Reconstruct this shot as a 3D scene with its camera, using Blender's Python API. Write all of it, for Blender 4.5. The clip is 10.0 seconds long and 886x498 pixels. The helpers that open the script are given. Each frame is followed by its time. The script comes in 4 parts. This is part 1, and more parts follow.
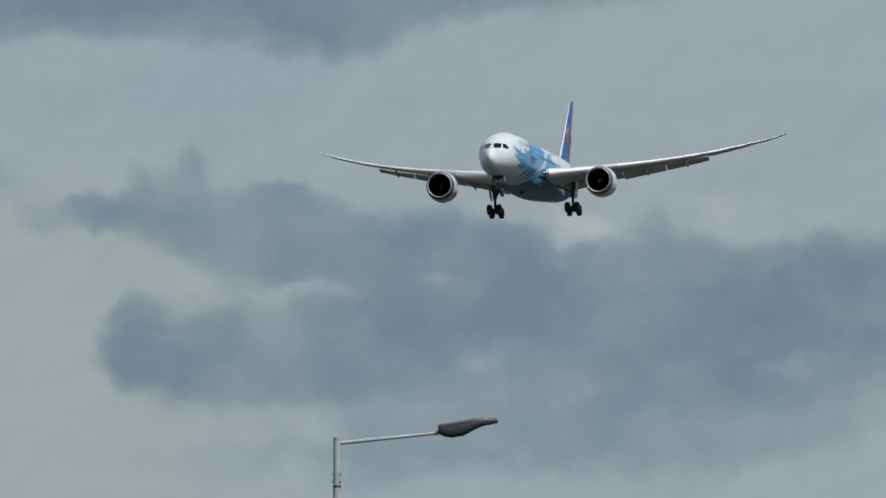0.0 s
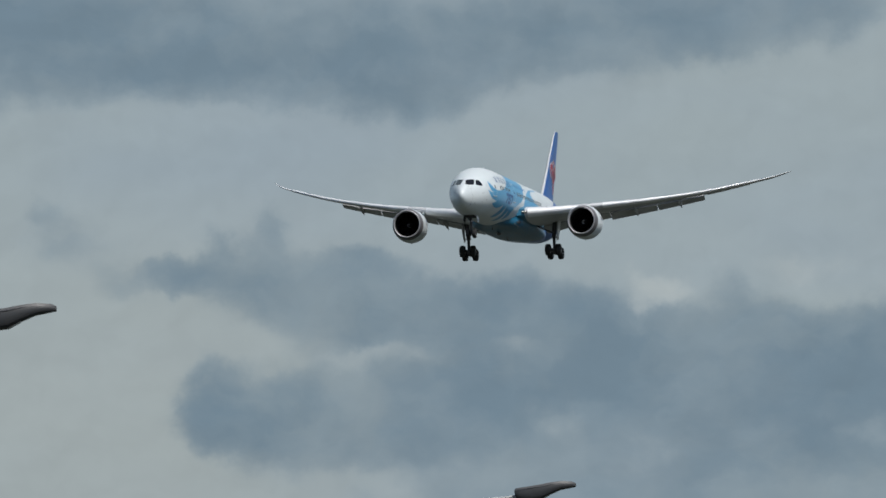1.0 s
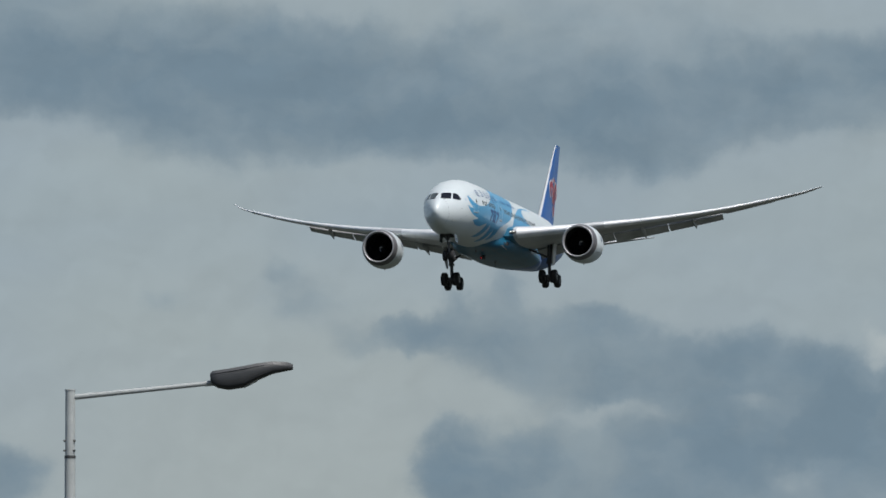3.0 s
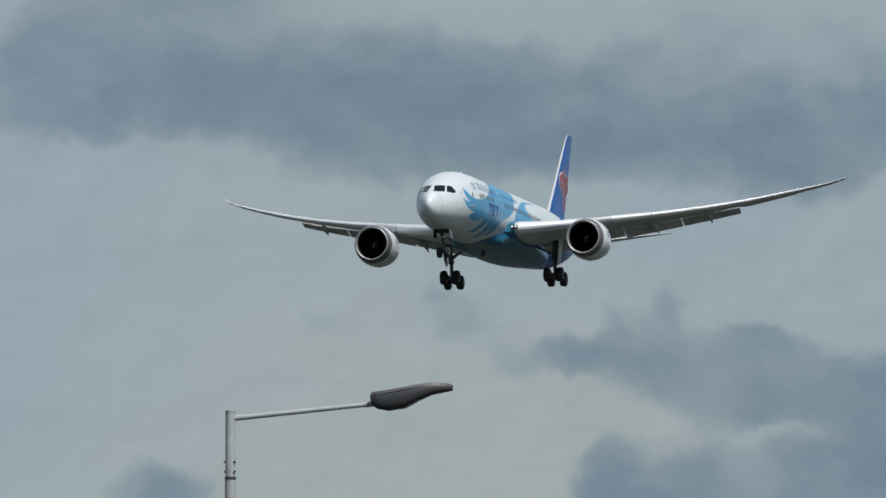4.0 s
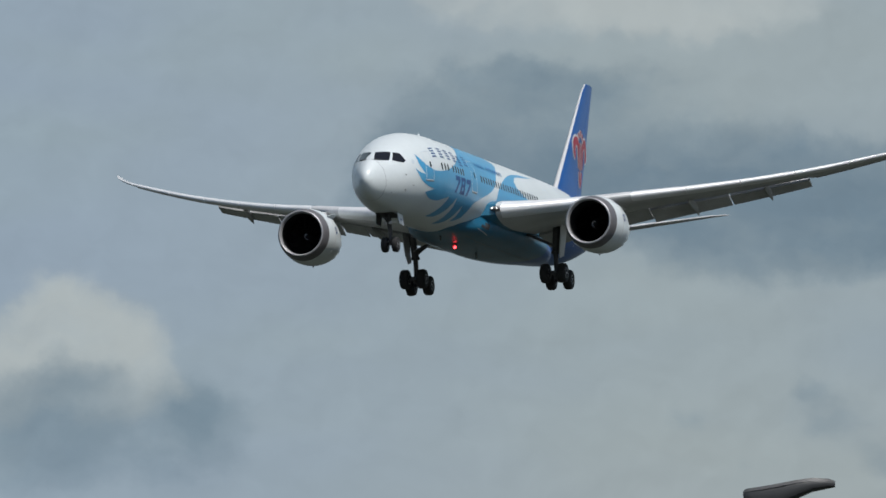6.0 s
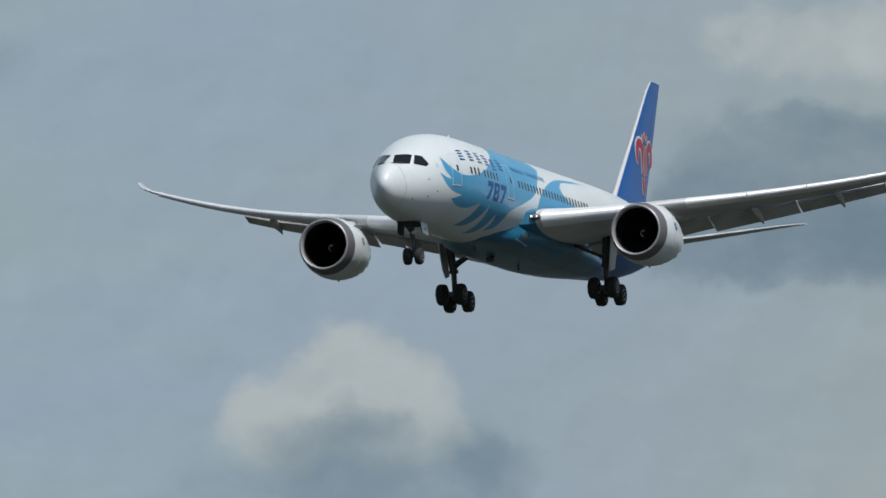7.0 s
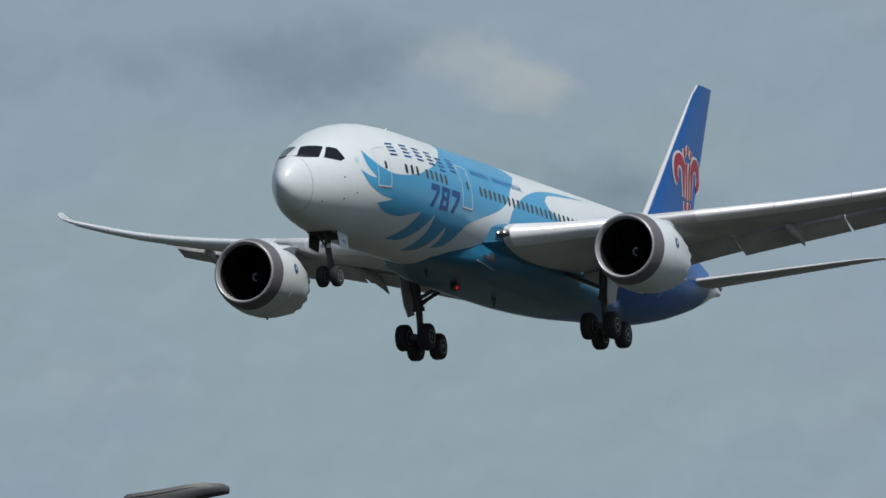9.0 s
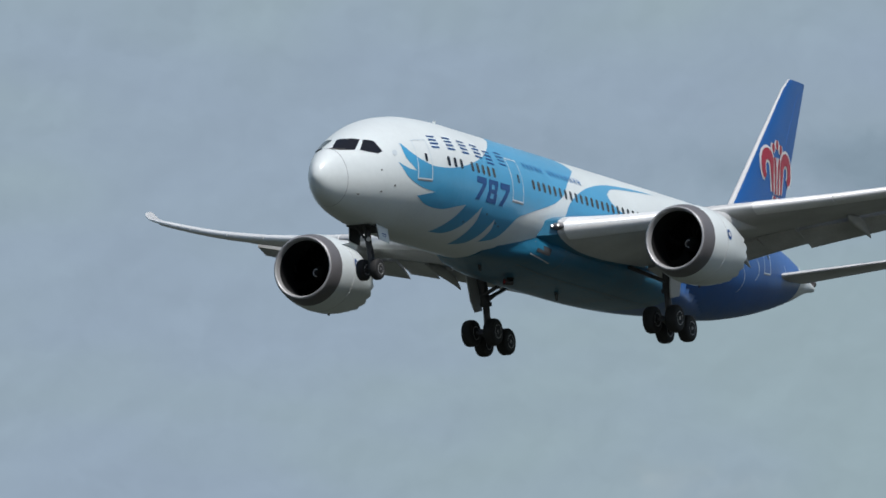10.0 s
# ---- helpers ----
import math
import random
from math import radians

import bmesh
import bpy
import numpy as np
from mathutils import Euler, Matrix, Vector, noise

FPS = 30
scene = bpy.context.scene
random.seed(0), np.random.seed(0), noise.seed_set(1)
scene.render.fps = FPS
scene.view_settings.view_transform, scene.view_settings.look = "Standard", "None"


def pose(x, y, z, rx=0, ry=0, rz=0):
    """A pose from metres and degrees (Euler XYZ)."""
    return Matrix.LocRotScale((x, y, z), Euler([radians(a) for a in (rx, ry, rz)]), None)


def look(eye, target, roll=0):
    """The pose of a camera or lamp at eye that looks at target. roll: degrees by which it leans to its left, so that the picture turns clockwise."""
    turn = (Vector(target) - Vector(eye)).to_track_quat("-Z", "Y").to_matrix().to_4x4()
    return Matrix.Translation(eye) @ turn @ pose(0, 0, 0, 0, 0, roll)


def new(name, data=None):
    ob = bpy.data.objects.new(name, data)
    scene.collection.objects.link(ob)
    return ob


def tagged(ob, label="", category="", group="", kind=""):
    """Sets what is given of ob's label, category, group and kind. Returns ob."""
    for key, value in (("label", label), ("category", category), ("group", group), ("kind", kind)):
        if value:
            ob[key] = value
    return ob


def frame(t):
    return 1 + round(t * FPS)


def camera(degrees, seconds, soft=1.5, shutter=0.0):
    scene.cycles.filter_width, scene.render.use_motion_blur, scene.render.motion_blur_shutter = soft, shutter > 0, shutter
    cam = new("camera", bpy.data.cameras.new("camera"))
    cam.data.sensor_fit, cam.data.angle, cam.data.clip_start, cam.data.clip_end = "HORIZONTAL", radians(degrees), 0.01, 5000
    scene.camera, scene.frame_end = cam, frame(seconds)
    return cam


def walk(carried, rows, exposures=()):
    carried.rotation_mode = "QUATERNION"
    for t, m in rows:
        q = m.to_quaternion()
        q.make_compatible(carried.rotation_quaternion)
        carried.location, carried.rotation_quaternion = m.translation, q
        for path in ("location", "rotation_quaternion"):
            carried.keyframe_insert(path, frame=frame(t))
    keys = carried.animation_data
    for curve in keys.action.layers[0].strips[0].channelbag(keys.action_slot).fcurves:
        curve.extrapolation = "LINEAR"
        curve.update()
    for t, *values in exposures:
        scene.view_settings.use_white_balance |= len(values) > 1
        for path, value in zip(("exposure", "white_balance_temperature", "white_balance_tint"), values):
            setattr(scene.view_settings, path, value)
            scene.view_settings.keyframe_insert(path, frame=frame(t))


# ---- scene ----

# ---------------------------------------------------------------- camera
LENS = 5.5491
EYE = Vector((0.0, 0.0, 1.7))
FORWARD_EYE = Vector((-0.53, 8.36, 2.29))
# seconds, turn to the left and tilt up in degrees, eye in metres
PATH = [
    (0.0, -0.006, 4.105, -0.02, -3.40, 1.52),
    (0.2, -0.014, 4.236, 0.00, 0.00, 1.70),
    (0.5, 0.107, 4.349, 0.00, 0.00, 1.70),
    (1.0, 0.485, 4.505, 0.00, 0.00, 1.70),
    (1.5, 0.859, 4.524, 0.00, 0.00, 1.70),
    (2.0, 1.206, 4.571, 0.00, 0.00, 1.70),
    (2.5, 1.593, 4.678, 0.00, 0.00, 1.70),
    (3.0, 1.970, 4.867, 0.00, 0.00, 1.70),
    (3.2, 2.126, 4.867, 0.00, 0.00, 1.70),
    (4.3, 3.214, 5.025, 0.00, 0.00, 1.70),
    (4.5, 3.319, 5.018, 0.00, 0.00, 1.70),
    (4.8, 3.577, 5.065, -0.13, 2.04, 1.85),
    (5.0, 3.834, 5.171, -0.39, 6.07, 2.13),
    (5.2, 4.152, 5.278, -0.53, 8.36, 2.29),
    (6.3, 5.753, 5.703, -0.53, 8.36, 2.29),
    (6.5, 6.104, 5.750, -0.53, 8.36, 2.29),
    (7.0, 7.103, 5.907, -0.53, 8.36, 2.29),
    (7.5, 7.948, 6.236, -0.53, 8.36, 2.29),
    (8.0, 8.899, 6.363, -0.53, 8.36, 2.29),
    (8.5, 10.052, 6.501, -0.53, 8.36, 2.29),
    (9.0, 11.489, 6.822, -0.53, 8.36, 2.29),
    (9.5, 13.249, 7.064, -0.53, 8.36, 2.29),
    (10.0, 15.237, 7.473, -0.53, 8.36, 2.29),
]


def toward(az, el):
    """Unit direction from azimuth (to the left of +Y) and elevation in degrees."""
    a, e = radians(az), radians(el)
    return Vector((-math.sin(a) * math.cos(e), math.cos(a) * math.cos(e), math.sin(e)))


cam = camera(LENS, 10.0, soft=1.6)
walk(cam, [(t, look(Vector((x, y, z)), Vector((x, y, z)) + 100 * toward(p, e))) for t, p, e, x, y, z in PATH],
     [(0.0, -0.01), (2.0, 0.0), (3.0, 0.03), (5.0, 0.0), (7.0, -0.02), (8.0, -0.04), (9.0, -0.09), (9.5, -0.03), (10.0, 0.05)])

# seconds, nose position in metres, turn in degrees
FLIGHT = [
    (0.0, 5.74, 1100.69, 92.84, 1.09, -0.73, -101.51),
    (0.2, 3.17, 1051.00, 89.95, 0.80, -0.70, -101.48),
    (0.5, -0.39, 1032.25, 89.13, 0.48, -0.67, -101.43),
    (1.0, -6.51, 1000.98, 87.46, 0.28, -0.39, -101.36),
    (1.5, -12.35, 966.44, 85.42, 0.51, -0.58, -101.35),
    (2.0, -18.53, 935.10, 83.75, 0.47, -0.55, -101.32),
    (2.5, -24.44, 900.29, 81.84, 0.41, -0.67, -101.23),
    (3.0, -30.57, 867.50, 80.26, 0.48, -0.93, -101.16),
    (3.2, -32.89, 852.07, 79.55, 0.66, -0.81, -101.10),
    (4.3, -46.73, 788.60, 76.53, 0.43, -0.95, -101.36),
    (4.5, -48.37, 766.76, 75.34, 0.57, -1.22, -101.25),
    (4.8, -51.27, 732.04, 73.55, 0.75, -0.90, -101.13),
    (5.0, -51.59, 685.23, 70.30, 0.99, -0.51, -101.03),
    (5.2, -52.39, 647.47, 67.96, 0.87, -0.32, -101.06),
    (6.3, -63.08, 581.41, 65.20, 0.72, 0.01, -101.13),
    (6.5, -65.22, 569.92, 64.71, 0.58, 0.10, -101.29),
    (7.0, -70.08, 537.49, 62.35, 0.69, 0.01, -101.42),
    (7.5, -75.64, 508.90, 60.09, 0.52, -0.10, -101.43),
    (8.0, -80.99, 478.45, 58.90, 0.88, -0.34, -101.48),
    (8.5, -86.02, 451.10, 58.10, 1.13, -0.68, -101.46),
    (9.0, -91.77, 419.46, 56.80, 0.94, -0.91, -101.35),
    (9.5, -97.74, 392.65, 56.19, 0.61, -0.87, -101.17),
    (9.7, -103.70, 395.00, 57.50, 0.66, -0.75, -101.17),
    (10.0, -116.40, 411.18, 61.73, 0.74, -0.57, -101.17),
]

# ---------------------------------------------------------------- light
SUN_AZ, SUN_EL = 220.0, 56.0
world = bpy.data.worlds.new("sky")
scene.world = world
world.use_nodes = True
wn = world.node_tree.nodes
wn.clear()
sky = wn.new("ShaderNodeTexSky")
sky.sky_type = "NISHITA"
sky.sun_disc = False
sky.sun_elevation = radians(SUN_EL)
sky.sun_rotation = radians(-SUN_AZ)
wbg = wn.new("ShaderNodeBackground")
wbg.inputs["Strength"].default_value = 0.07
wout = wn.new("ShaderNodeOutputWorld")
world.node_tree.links.new(sky.outputs["Color"], wbg.inputs["Color"])
world.node_tree.links.new(wbg.outputs["Background"], wout.inputs["Surface"])
sun = new("sun", bpy.data.lights.new("sun", "SUN"))
sun.data.energy = 3.3
sun.data.angle = radians(1.0)
sun.data.color = (1.0, 0.975, 0.94)
sun.matrix_world = look(EYE + 50 * toward(SUN_AZ, SUN_EL), EYE)

# ---------------------------------------------------------------- materials


def surface(name, colour, rough=0.4, metal=0.0, vary=0.06, scale=0.6, bump=0.0, coat=0.0, grime=0.0):
    """Painted, metal or rubber surface with cloudy variation at two scales and fine relief."""
    m = bpy.data.materials.new(name)
    m.use_nodes = True
    n, l = m.node_tree.nodes, m.node_tree.links
    b = n["Principled BSDF"]
    b.inputs["Metallic"].default_value = metal
    b.inputs["Coat Weight"].default_value = coat
    b.inputs["Coat Roughness"].default_value = 0.08
    tc = n.new("ShaderNodeTexCoord")
    big = n.new("ShaderNodeTexNoise")
    big.inputs["Scale"].default_value = scale
    big.inputs["Detail"].default_value = 5
    fine = n.new("ShaderNodeTexNoise")
    fine.inputs["Scale"].default_value = scale * 17
    fine.inputs["Detail"].default_value = 4
    add = n.new("ShaderNodeMath")
    add.operation = "MULTIPLY_ADD"
    add.inputs[1].default_value = 0.35
    l.new(tc.outputs["Object"], big.inputs["Vector"])
    l.new(tc.outputs["Object"], fine.inputs["Vector"])
    l.new(fine.outputs["Fac"], add.inputs[0])
    l.new(big.outputs["Fac"], add.inputs[2])
    ramp = n.new("ShaderNodeValToRGB")
    lo, hi = 1 - vary * 2.2 - grime, 1 + vary
    ramp.color_ramp.elements[0].position = 0.42
    ramp.color_ramp.elements[1].position = 0.85
    ramp.color_ramp.elements[0].color = (*[min(1, c * lo) for c in colour], 1)
    ramp.color_ramp.elements[1].color = (*[min(1, c * hi) for c in colour], 1)
    l.new(add.outputs[0], ramp.inputs["Fac"])
    l.new(ramp.outputs["Color"], b.inputs["Base Color"])
    rr = n.new("ShaderNodeMapRange")
    rr.inputs["To Min"].default_value = max(0.02, rough - 0.07)
    rr.inputs["To Max"].default_value = min(1.0, rough + 0.1)
    l.new(fine.outputs["Fac"], rr.inputs["Value"])
    l.new(rr.outputs["Result"], b.inputs["Roughness"])
    if bump:
        bp = n.new("ShaderNodeBump")
        bp.inputs["Strength"].default_value = bump
        bp.inputs["Distance"].default_value = 0.01
        l.new(fine.outputs["Fac"], bp.inputs["Height"])
        l.new(bp.outputs["Normal"], b.inputs["Normal"])
    return m


def lit(name, colour, strength):
    m = bpy.data.materials.new(name)
    m.use_nodes = True
    b = m.node_tree.nodes["Principled BSDF"]
    b.inputs["Base Color"].default_value = (*colour, 1)
    b.inputs["Emission Color"].default_value = (*colour, 1)
    b.inputs["Emission Strength"].default_value = strength
    return m


WHITE = surface("white_paint", (0.71, 0.768, 0.78), 0.32, vary=0.03, scale=0.25, coat=0.25, grime=0.03)
AZURE = surface("azure_paint", (0.06, 0.335, 0.585), 0.34, vary=0.05, scale=0.3, coat=0.25)
TEAL = surface("sea_blue_paint", (0.014, 0.145, 0.258), 0.38, vary=0.12, scale=0.3, coat=0.2)
NAVY = surface("royal_blue_paint", (0.009, 0.098, 0.34), 0.42, vary=0.07, scale=0.3, coat=0.12)
LETTER = surface("lettering_blue", (0.007, 0.07, 0.24), 0.4, vary=0.04)
TITLE = surface("title_blue", (0.025, 0.17, 0.42), 0.4, vary=0.04)
RED = surface("emblem_red", (0.34, 0.02, 0.045), 0.4, vary=0.05)
CREAM = surface("emblem_white", (0.62, 0.63, 0.64), 0.4, vary=0.03)
GREY = surface("wing_grey_paint", (0.58, 0.59, 0.6), 0.42, vary=0.07, scale=0.35, grime=0.08)
FLAPGREY = surface("flap_grey_paint", (0.52, 0.53, 0.54), 0.45, vary=0.08, scale=0.5, grime=0.1)
ALLOY = surface("polished_alloy", (0.82, 0.83, 0.84), 0.3, metal=0.12, vary=0.05, scale=0.5)
LIP = surface("inlet_lip_alloy", (0.17, 0.165, 0.175), 0.42, metal=0.25, vary=0.06, scale=0.8)
RIM = surface("inlet_rim_metal", (0.4, 0.4, 0.41), 0.45, metal=0.3, vary=0.06, scale=0.8)
# duct and fan colours are near-black to stand for shade inside the inlet
LINER_SHADED = surface("inlet_liner_shaded", (0.009, 0.009, 0.01), 0.6, vary=0.1, scale=1.5)
BLADE_SHADED = surface("fan_blade", (0.009, 0.009, 0.01), 0.6, metal=0.2, vary=0.08)
HOT = surface("exhaust_metal", (0.16, 0.14, 0.13), 0.45, metal=0.8, vary=0.12)
GLASS = surface("cockpit_glass", (0.011, 0.011, 0.013), 0.2, vary=0.1, coat=0.25)
PANE = surface("cabin_glass", (0.018, 0.022, 0.03), 0.12, vary=0.1, coat=0.4)
SEAL = surface("door_outline", (0.62, 0.7, 0.75), 0.5, vary=0.05)
SEAM = surface("panel_seam", (0.16, 0.18, 0.21), 0.5, vary=0.05)
RUBBER = surface("tyre_rubber", (0.018, 0.018, 0.019), 0.75, vary=0.12, scale=3, bump=0.3)
STEEL = surface("gear_steel", (0.075, 0.075, 0.08), 0.45, metal=0.3, vary=0.12, scale=2)
HUB = surface("wheel_hub", (0.62, 0.62, 0.63), 0.45, metal=0.1, vary=0.08, scale=2)
DARK = surface("wheel_bay", (0.03, 0.032, 0.035), 0.7, vary=0.15)
BEACON = lit("beacon_red", (1.0, 0.05, 0.06), 7.0)
LAMPLIT = lit("landing_light_glass", (1.0, 0.97, 0.9), 1.5)
POST = surface("post_paint", (0.46, 0.485, 0.475), 0.5, vary=0.07, scale=2.5, bump=0.1, grime=0.08)
HEAD = surface("lantern_grey", (0.042, 0.044, 0.046), 0.5, vary=0.08, scale=4, bump=0.1)
HEADTOP = surface("lantern_cap", (0.085, 0.088, 0.09), 0.5, vary=0.08, scale=4, bump=0.1)
LENSGL = surface("lantern_glass", (0.03, 0.031, 0.033), 0.2, vary=0.05, coat=0.5)
BOLT = surface("bolt_steel", (0.06, 0.06, 0.06), 0.5, vary=0.1)
GRASS = surface("grass", (0.026, 0.031, 0.022), 0.9, vary=0.2, scale=0.05, bump=0.3)

# ---------------------------------------------------------------- sky backdrop
# soft cloud masses: azimuth, elevation, half width, half height, amount
SHADE = (
    (5.4, 6.08, 0.75, 0.42, 0.95), (4.3, 5.98, 1.3, 0.33, 1.0), (3.0, 5.92, 1.4, 0.36, 1.0), (1.9, 5.78, 1.3, 0.36, 1.0), (0.85, 5.62, 1.05, 0.34, 1.0),
    (-0.3, 5.85, 1.3, 0.34, 0.95), (1.6, 6.25, 2.6, 0.3, 0.45), (-1.5, 6.0, 1.3, 0.28, 0.75), (2.2, 6.6, 3.5, 0.2, 0.15),
    (1.4, 4.27, 0.85, 0.26, 0.84), (0.3, 4.1, 1.1, 0.27, 0.74), (-0.8, 3.9, 1.1, 0.29, 0.84), (-1.9, 3.95, 1.1, 0.34, 0.84), (-1.5, 3.5, 1.4, 0.38, 0.84),
    (1.48, 3.44, 0.78, 0.32, 0.88), (0.65, 3.45, 1.0, 0.3, 0.8), (-0.3, 3.7, 1.0, 0.3, 0.8), (-2.9, 3.7, 1.1, 0.5, 0.85), (-1.2, 3.0, 2.2, 0.42, 0.5), (1.0, 2.75, 2.2, 0.3, 0.34), (0.4, 3.85, 1.4, 0.35, 0.5),
    (2.9, 4.62, 0.36, 0.24, 0.42), (2.55, 4.48, 0.3, 0.2, 0.3), (3.6, 4.58, 0.3, 0.14, 0.25), (2.35, 4.32, 0.4, 0.14, 0.34),
)
SHADE += (
    (4.75, 3.42, 0.4, 0.26, 0.8), (6.85, 4.5, 0.22, 0.45, 0.5),
    (4.75, 6.58, 1.1, 0.3, 0.75), (3.7, 6.15, 1.1, 0.3, 0.85), (3.3, 5.6, 1.1, 0.34, 0.7), (5.35, 5.95, 0.5, 0.45, 0.6),
    (10.3, 7.1, 1.0, 0.3, 0.5), (12.9, 7.95, 1.7, 0.45, 0.44), (12.0, 8.0, 0.9, 0.4, 0.4), (11.2, 7.35, 1.4, 0.28, 0.36), (15.0, 8.05, 1.2, 0.4, 0.4),
)
SHADE += (
    (-0.5, 3.5, 2.7, 0.95, 0.34), (1.57, 4.64, 0.2, 0.28, 0.55), (1.92, 4.5, 0.24, 0.18, 0.6), (2.13, 4.36, 0.2, 0.14, 0.8), (0.95, 4.4, 0.35, 0.16, 0.7),
    (1.9, 3.7, 0.18, 0.16, 0.45), (1.95, 3.42, 0.2, 0.22, 0.7), (-1.33, 4.3, 0.24, 0.16, 0.4), (-0.55, 4.05, 0.4, 0.2, 0.6),
    (3.82, 4.53, 0.16, 0.12, 0.3), (3.4, 4.29, 0.12, 0.1, 0.3), (2.98, 4.78, 0.16, 0.14, 0.32),
)
GLEAM = (
    (-0.1, 3.88, 0.4, 0.15, 0.46), (0.9, 3.82, 0.7, 0.14, 0.5), (-0.3, 3.45, 0.42, 0.3, 0.42), (-0.82, 4.27, 0.32, 0.18, 0.65),
    (-1.85, 4.42, 0.55, 0.18, 0.5), (-2.3, 3.42, 0.5, 0.18, 0.4), (0.3, 2.85, 1.6, 0.28, 0.2), (3.6, 3.7, 1.3, 0.5, 0.3),
    (7.68, 5.05, 0.56, 0.48, 1.0), (8.1, 4.82, 0.46, 0.42, 0.95), (7.25, 4.76, 0.4, 0.42, 0.85), (3.9, 7.16, 1.2, 0.34, 0.95), (5.2, 7.16, 0.5, 0.36, 0.55),
    (10.9, 7.75, 0.4, 0.2, 0.5), (11.3, 7.95, 0.7, 0.36, 0.55), (13.8, 7.5, 0.8, 0.2, 0.35), (13.6, 5.95, 1.2, 0.3, 0.35),
)
BASE_SHADE = (
    (7.65, 4.4, 1.6, 0.55, 0.62), (7.72, 4.7, 0.5, 0.34, 0.55), (6.8, 4.45, 0.35, 0.45, 0.35), (4.6, 6.62, 0.6, 0.12, 0.5),
)


def cloud_material():
    m = bpy.data.materials.new("cloudy_sky")
    m.use_nodes = True
    n, l = m.node_tree.nodes, m.node_tree.links
    n.clear()
    uv = n.new("ShaderNodeUVMap")
    uv.uv_map = "sky"

    def noise_tex(scale, detail, rough=0.55, src=None):
        t = n.new("ShaderNodeTexNoise")
        t.inputs["Scale"].default_value = scale
        t.inputs["Detail"].default_value = detail
        t.inputs["Roughness"].default_value = rough
        l.new(src or uv.outputs["UV"], t.inputs["Vector"])
        return t

    def vec(op, a, b=None, const=None):
        v = n.new("ShaderNodeVectorMath")
        v.operation = op
        l.new(a, v.inputs[0])
        if b is not None:
            l.new(b, v.inputs[1])
        if const is not None:
            v.inputs[1].default_value = const
        return v.outputs["Value"] if op == "LENGTH" else v.outputs["Vector"]

    def mixc(fac, a, b):
        x = n.new("ShaderNodeMix")
        x.data_type = "RGBA"
        if isinstance(fac, float):
            x.inputs[0].default_value = fac
        else:
            l.new(fac, x.inputs[0])
        for k, c in ((6, a), (7, b)):
            if isinstance(c, tuple):
                x.inputs[k].default_value = (*c, 1)
            else:
                l.new(c, x.inputs[k])
        return x.outputs[2]

    # ragged outlines: the coordinates wander by broad and by fine noise
    w1 = vec("MULTIPLY", vec("SUBTRACT", noise_tex(0.9, 3).outputs["Color"], const=(0.5, 0.5, 0.5)), const=(0.5, 0.34, 0))
    w2 = vec("MULTIPLY", vec("SUBTRACT", noise_tex(4.2, 5, 0.55).outputs["Color"], const=(0.5, 0.5, 0.5)), const=(0.26, 0.24, 0))
    p = vec("ADD", vec("ADD", uv.outputs["UV"], w1), w2)
    flat = vec("MULTIPLY", uv.outputs["UV"], const=(0.6, 1.6, 1))
    broad = noise_tex(0.35, 3, src=flat)
    ramp = n.new("ShaderNodeMapRange")
    ramp.interpolation_type = "SMOOTHSTEP"
    ramp.inputs["From Min"].default_value = 0.35
    ramp.inputs["From Max"].default_value = 0.65
    l.new(broad.outputs["Fac"], ramp.inputs["Value"])
    sep = n.new("ShaderNodeSeparateXYZ")
    l.new(uv.outputs["UV"], sep.inputs[0])
    side = n.new("ShaderNodeMapRange")
    side.interpolation_type = "SMOOTHSTEP"
    side.inputs["From Min"].default_value = 3.0
    side.inputs["From Max"].default_value = 10.8
    l.new(sep.outputs["X"], side.inputs["Value"])
    warm = mixc(ramp.outputs["Result"], SKY_A, SKY_B)
    cool = mixc(ramp.outputs["Result"], SKY_C, SKY_D)
    col = mixc(side.outputs["Result"], warm, cool)
    # a warmer, hazier band low over the town
    haze = n.new("ShaderNodeMapRange")
    haze.interpolation_type = "SMOOTHSTEP"
    haze.inputs["From Min"].default_value = 5.3
    haze.inputs["From Max"].default_value = 3.6
    haze.inputs["To Max"].default_value = 0.6
    l.new(sep.outputs["Y"], haze.inputs["Value"])
    away = n.new("ShaderNodeMapRange")
    away.interpolation_type = "SMOOTHSTEP"
    away.inputs["From Min"].default_value = 7.0
    away.inputs["From Max"].default_value = 3.5
    l.new(sep.outputs["X"], away.inputs["Value"])
    both = n.new("ShaderNodeMath")
    both.operation = "MULTIPLY"
    l.new(haze.outputs["Result"], both.inputs[0])
    l.new(away.outputs["Result"], both.inputs[1])
    town = n.new("ShaderNodeMapRange")
    town.interpolation_type = "SMOOTHSTEP"
    town.inputs["From Min"].default_value = -0.6
    town.inputs["From Max"].default_value = 2.4
    town.inputs["To Min"].default_value = 0.15
    l.new(sep.outputs["X"], town.inputs["Value"])
    over = n.new("ShaderNodeMath")
    over.operation = "MULTIPLY"
    l.new(both.outputs[0], over.inputs[0])
    l.new(town.outputs["Result"], over.inputs[1])
    col = mixc(over.outputs[0], col, SKY_HAZE)

    def math_node(op, a, b):
        q = n.new("ShaderNodeMath")
        q.operation = op
        for k, v in ((0, a), (1, b)):
            if isinstance(v, float):
                q.inputs[k].default_value = v
            else:
                l.new(v, q.inputs[k])
        return q.outputs[0]

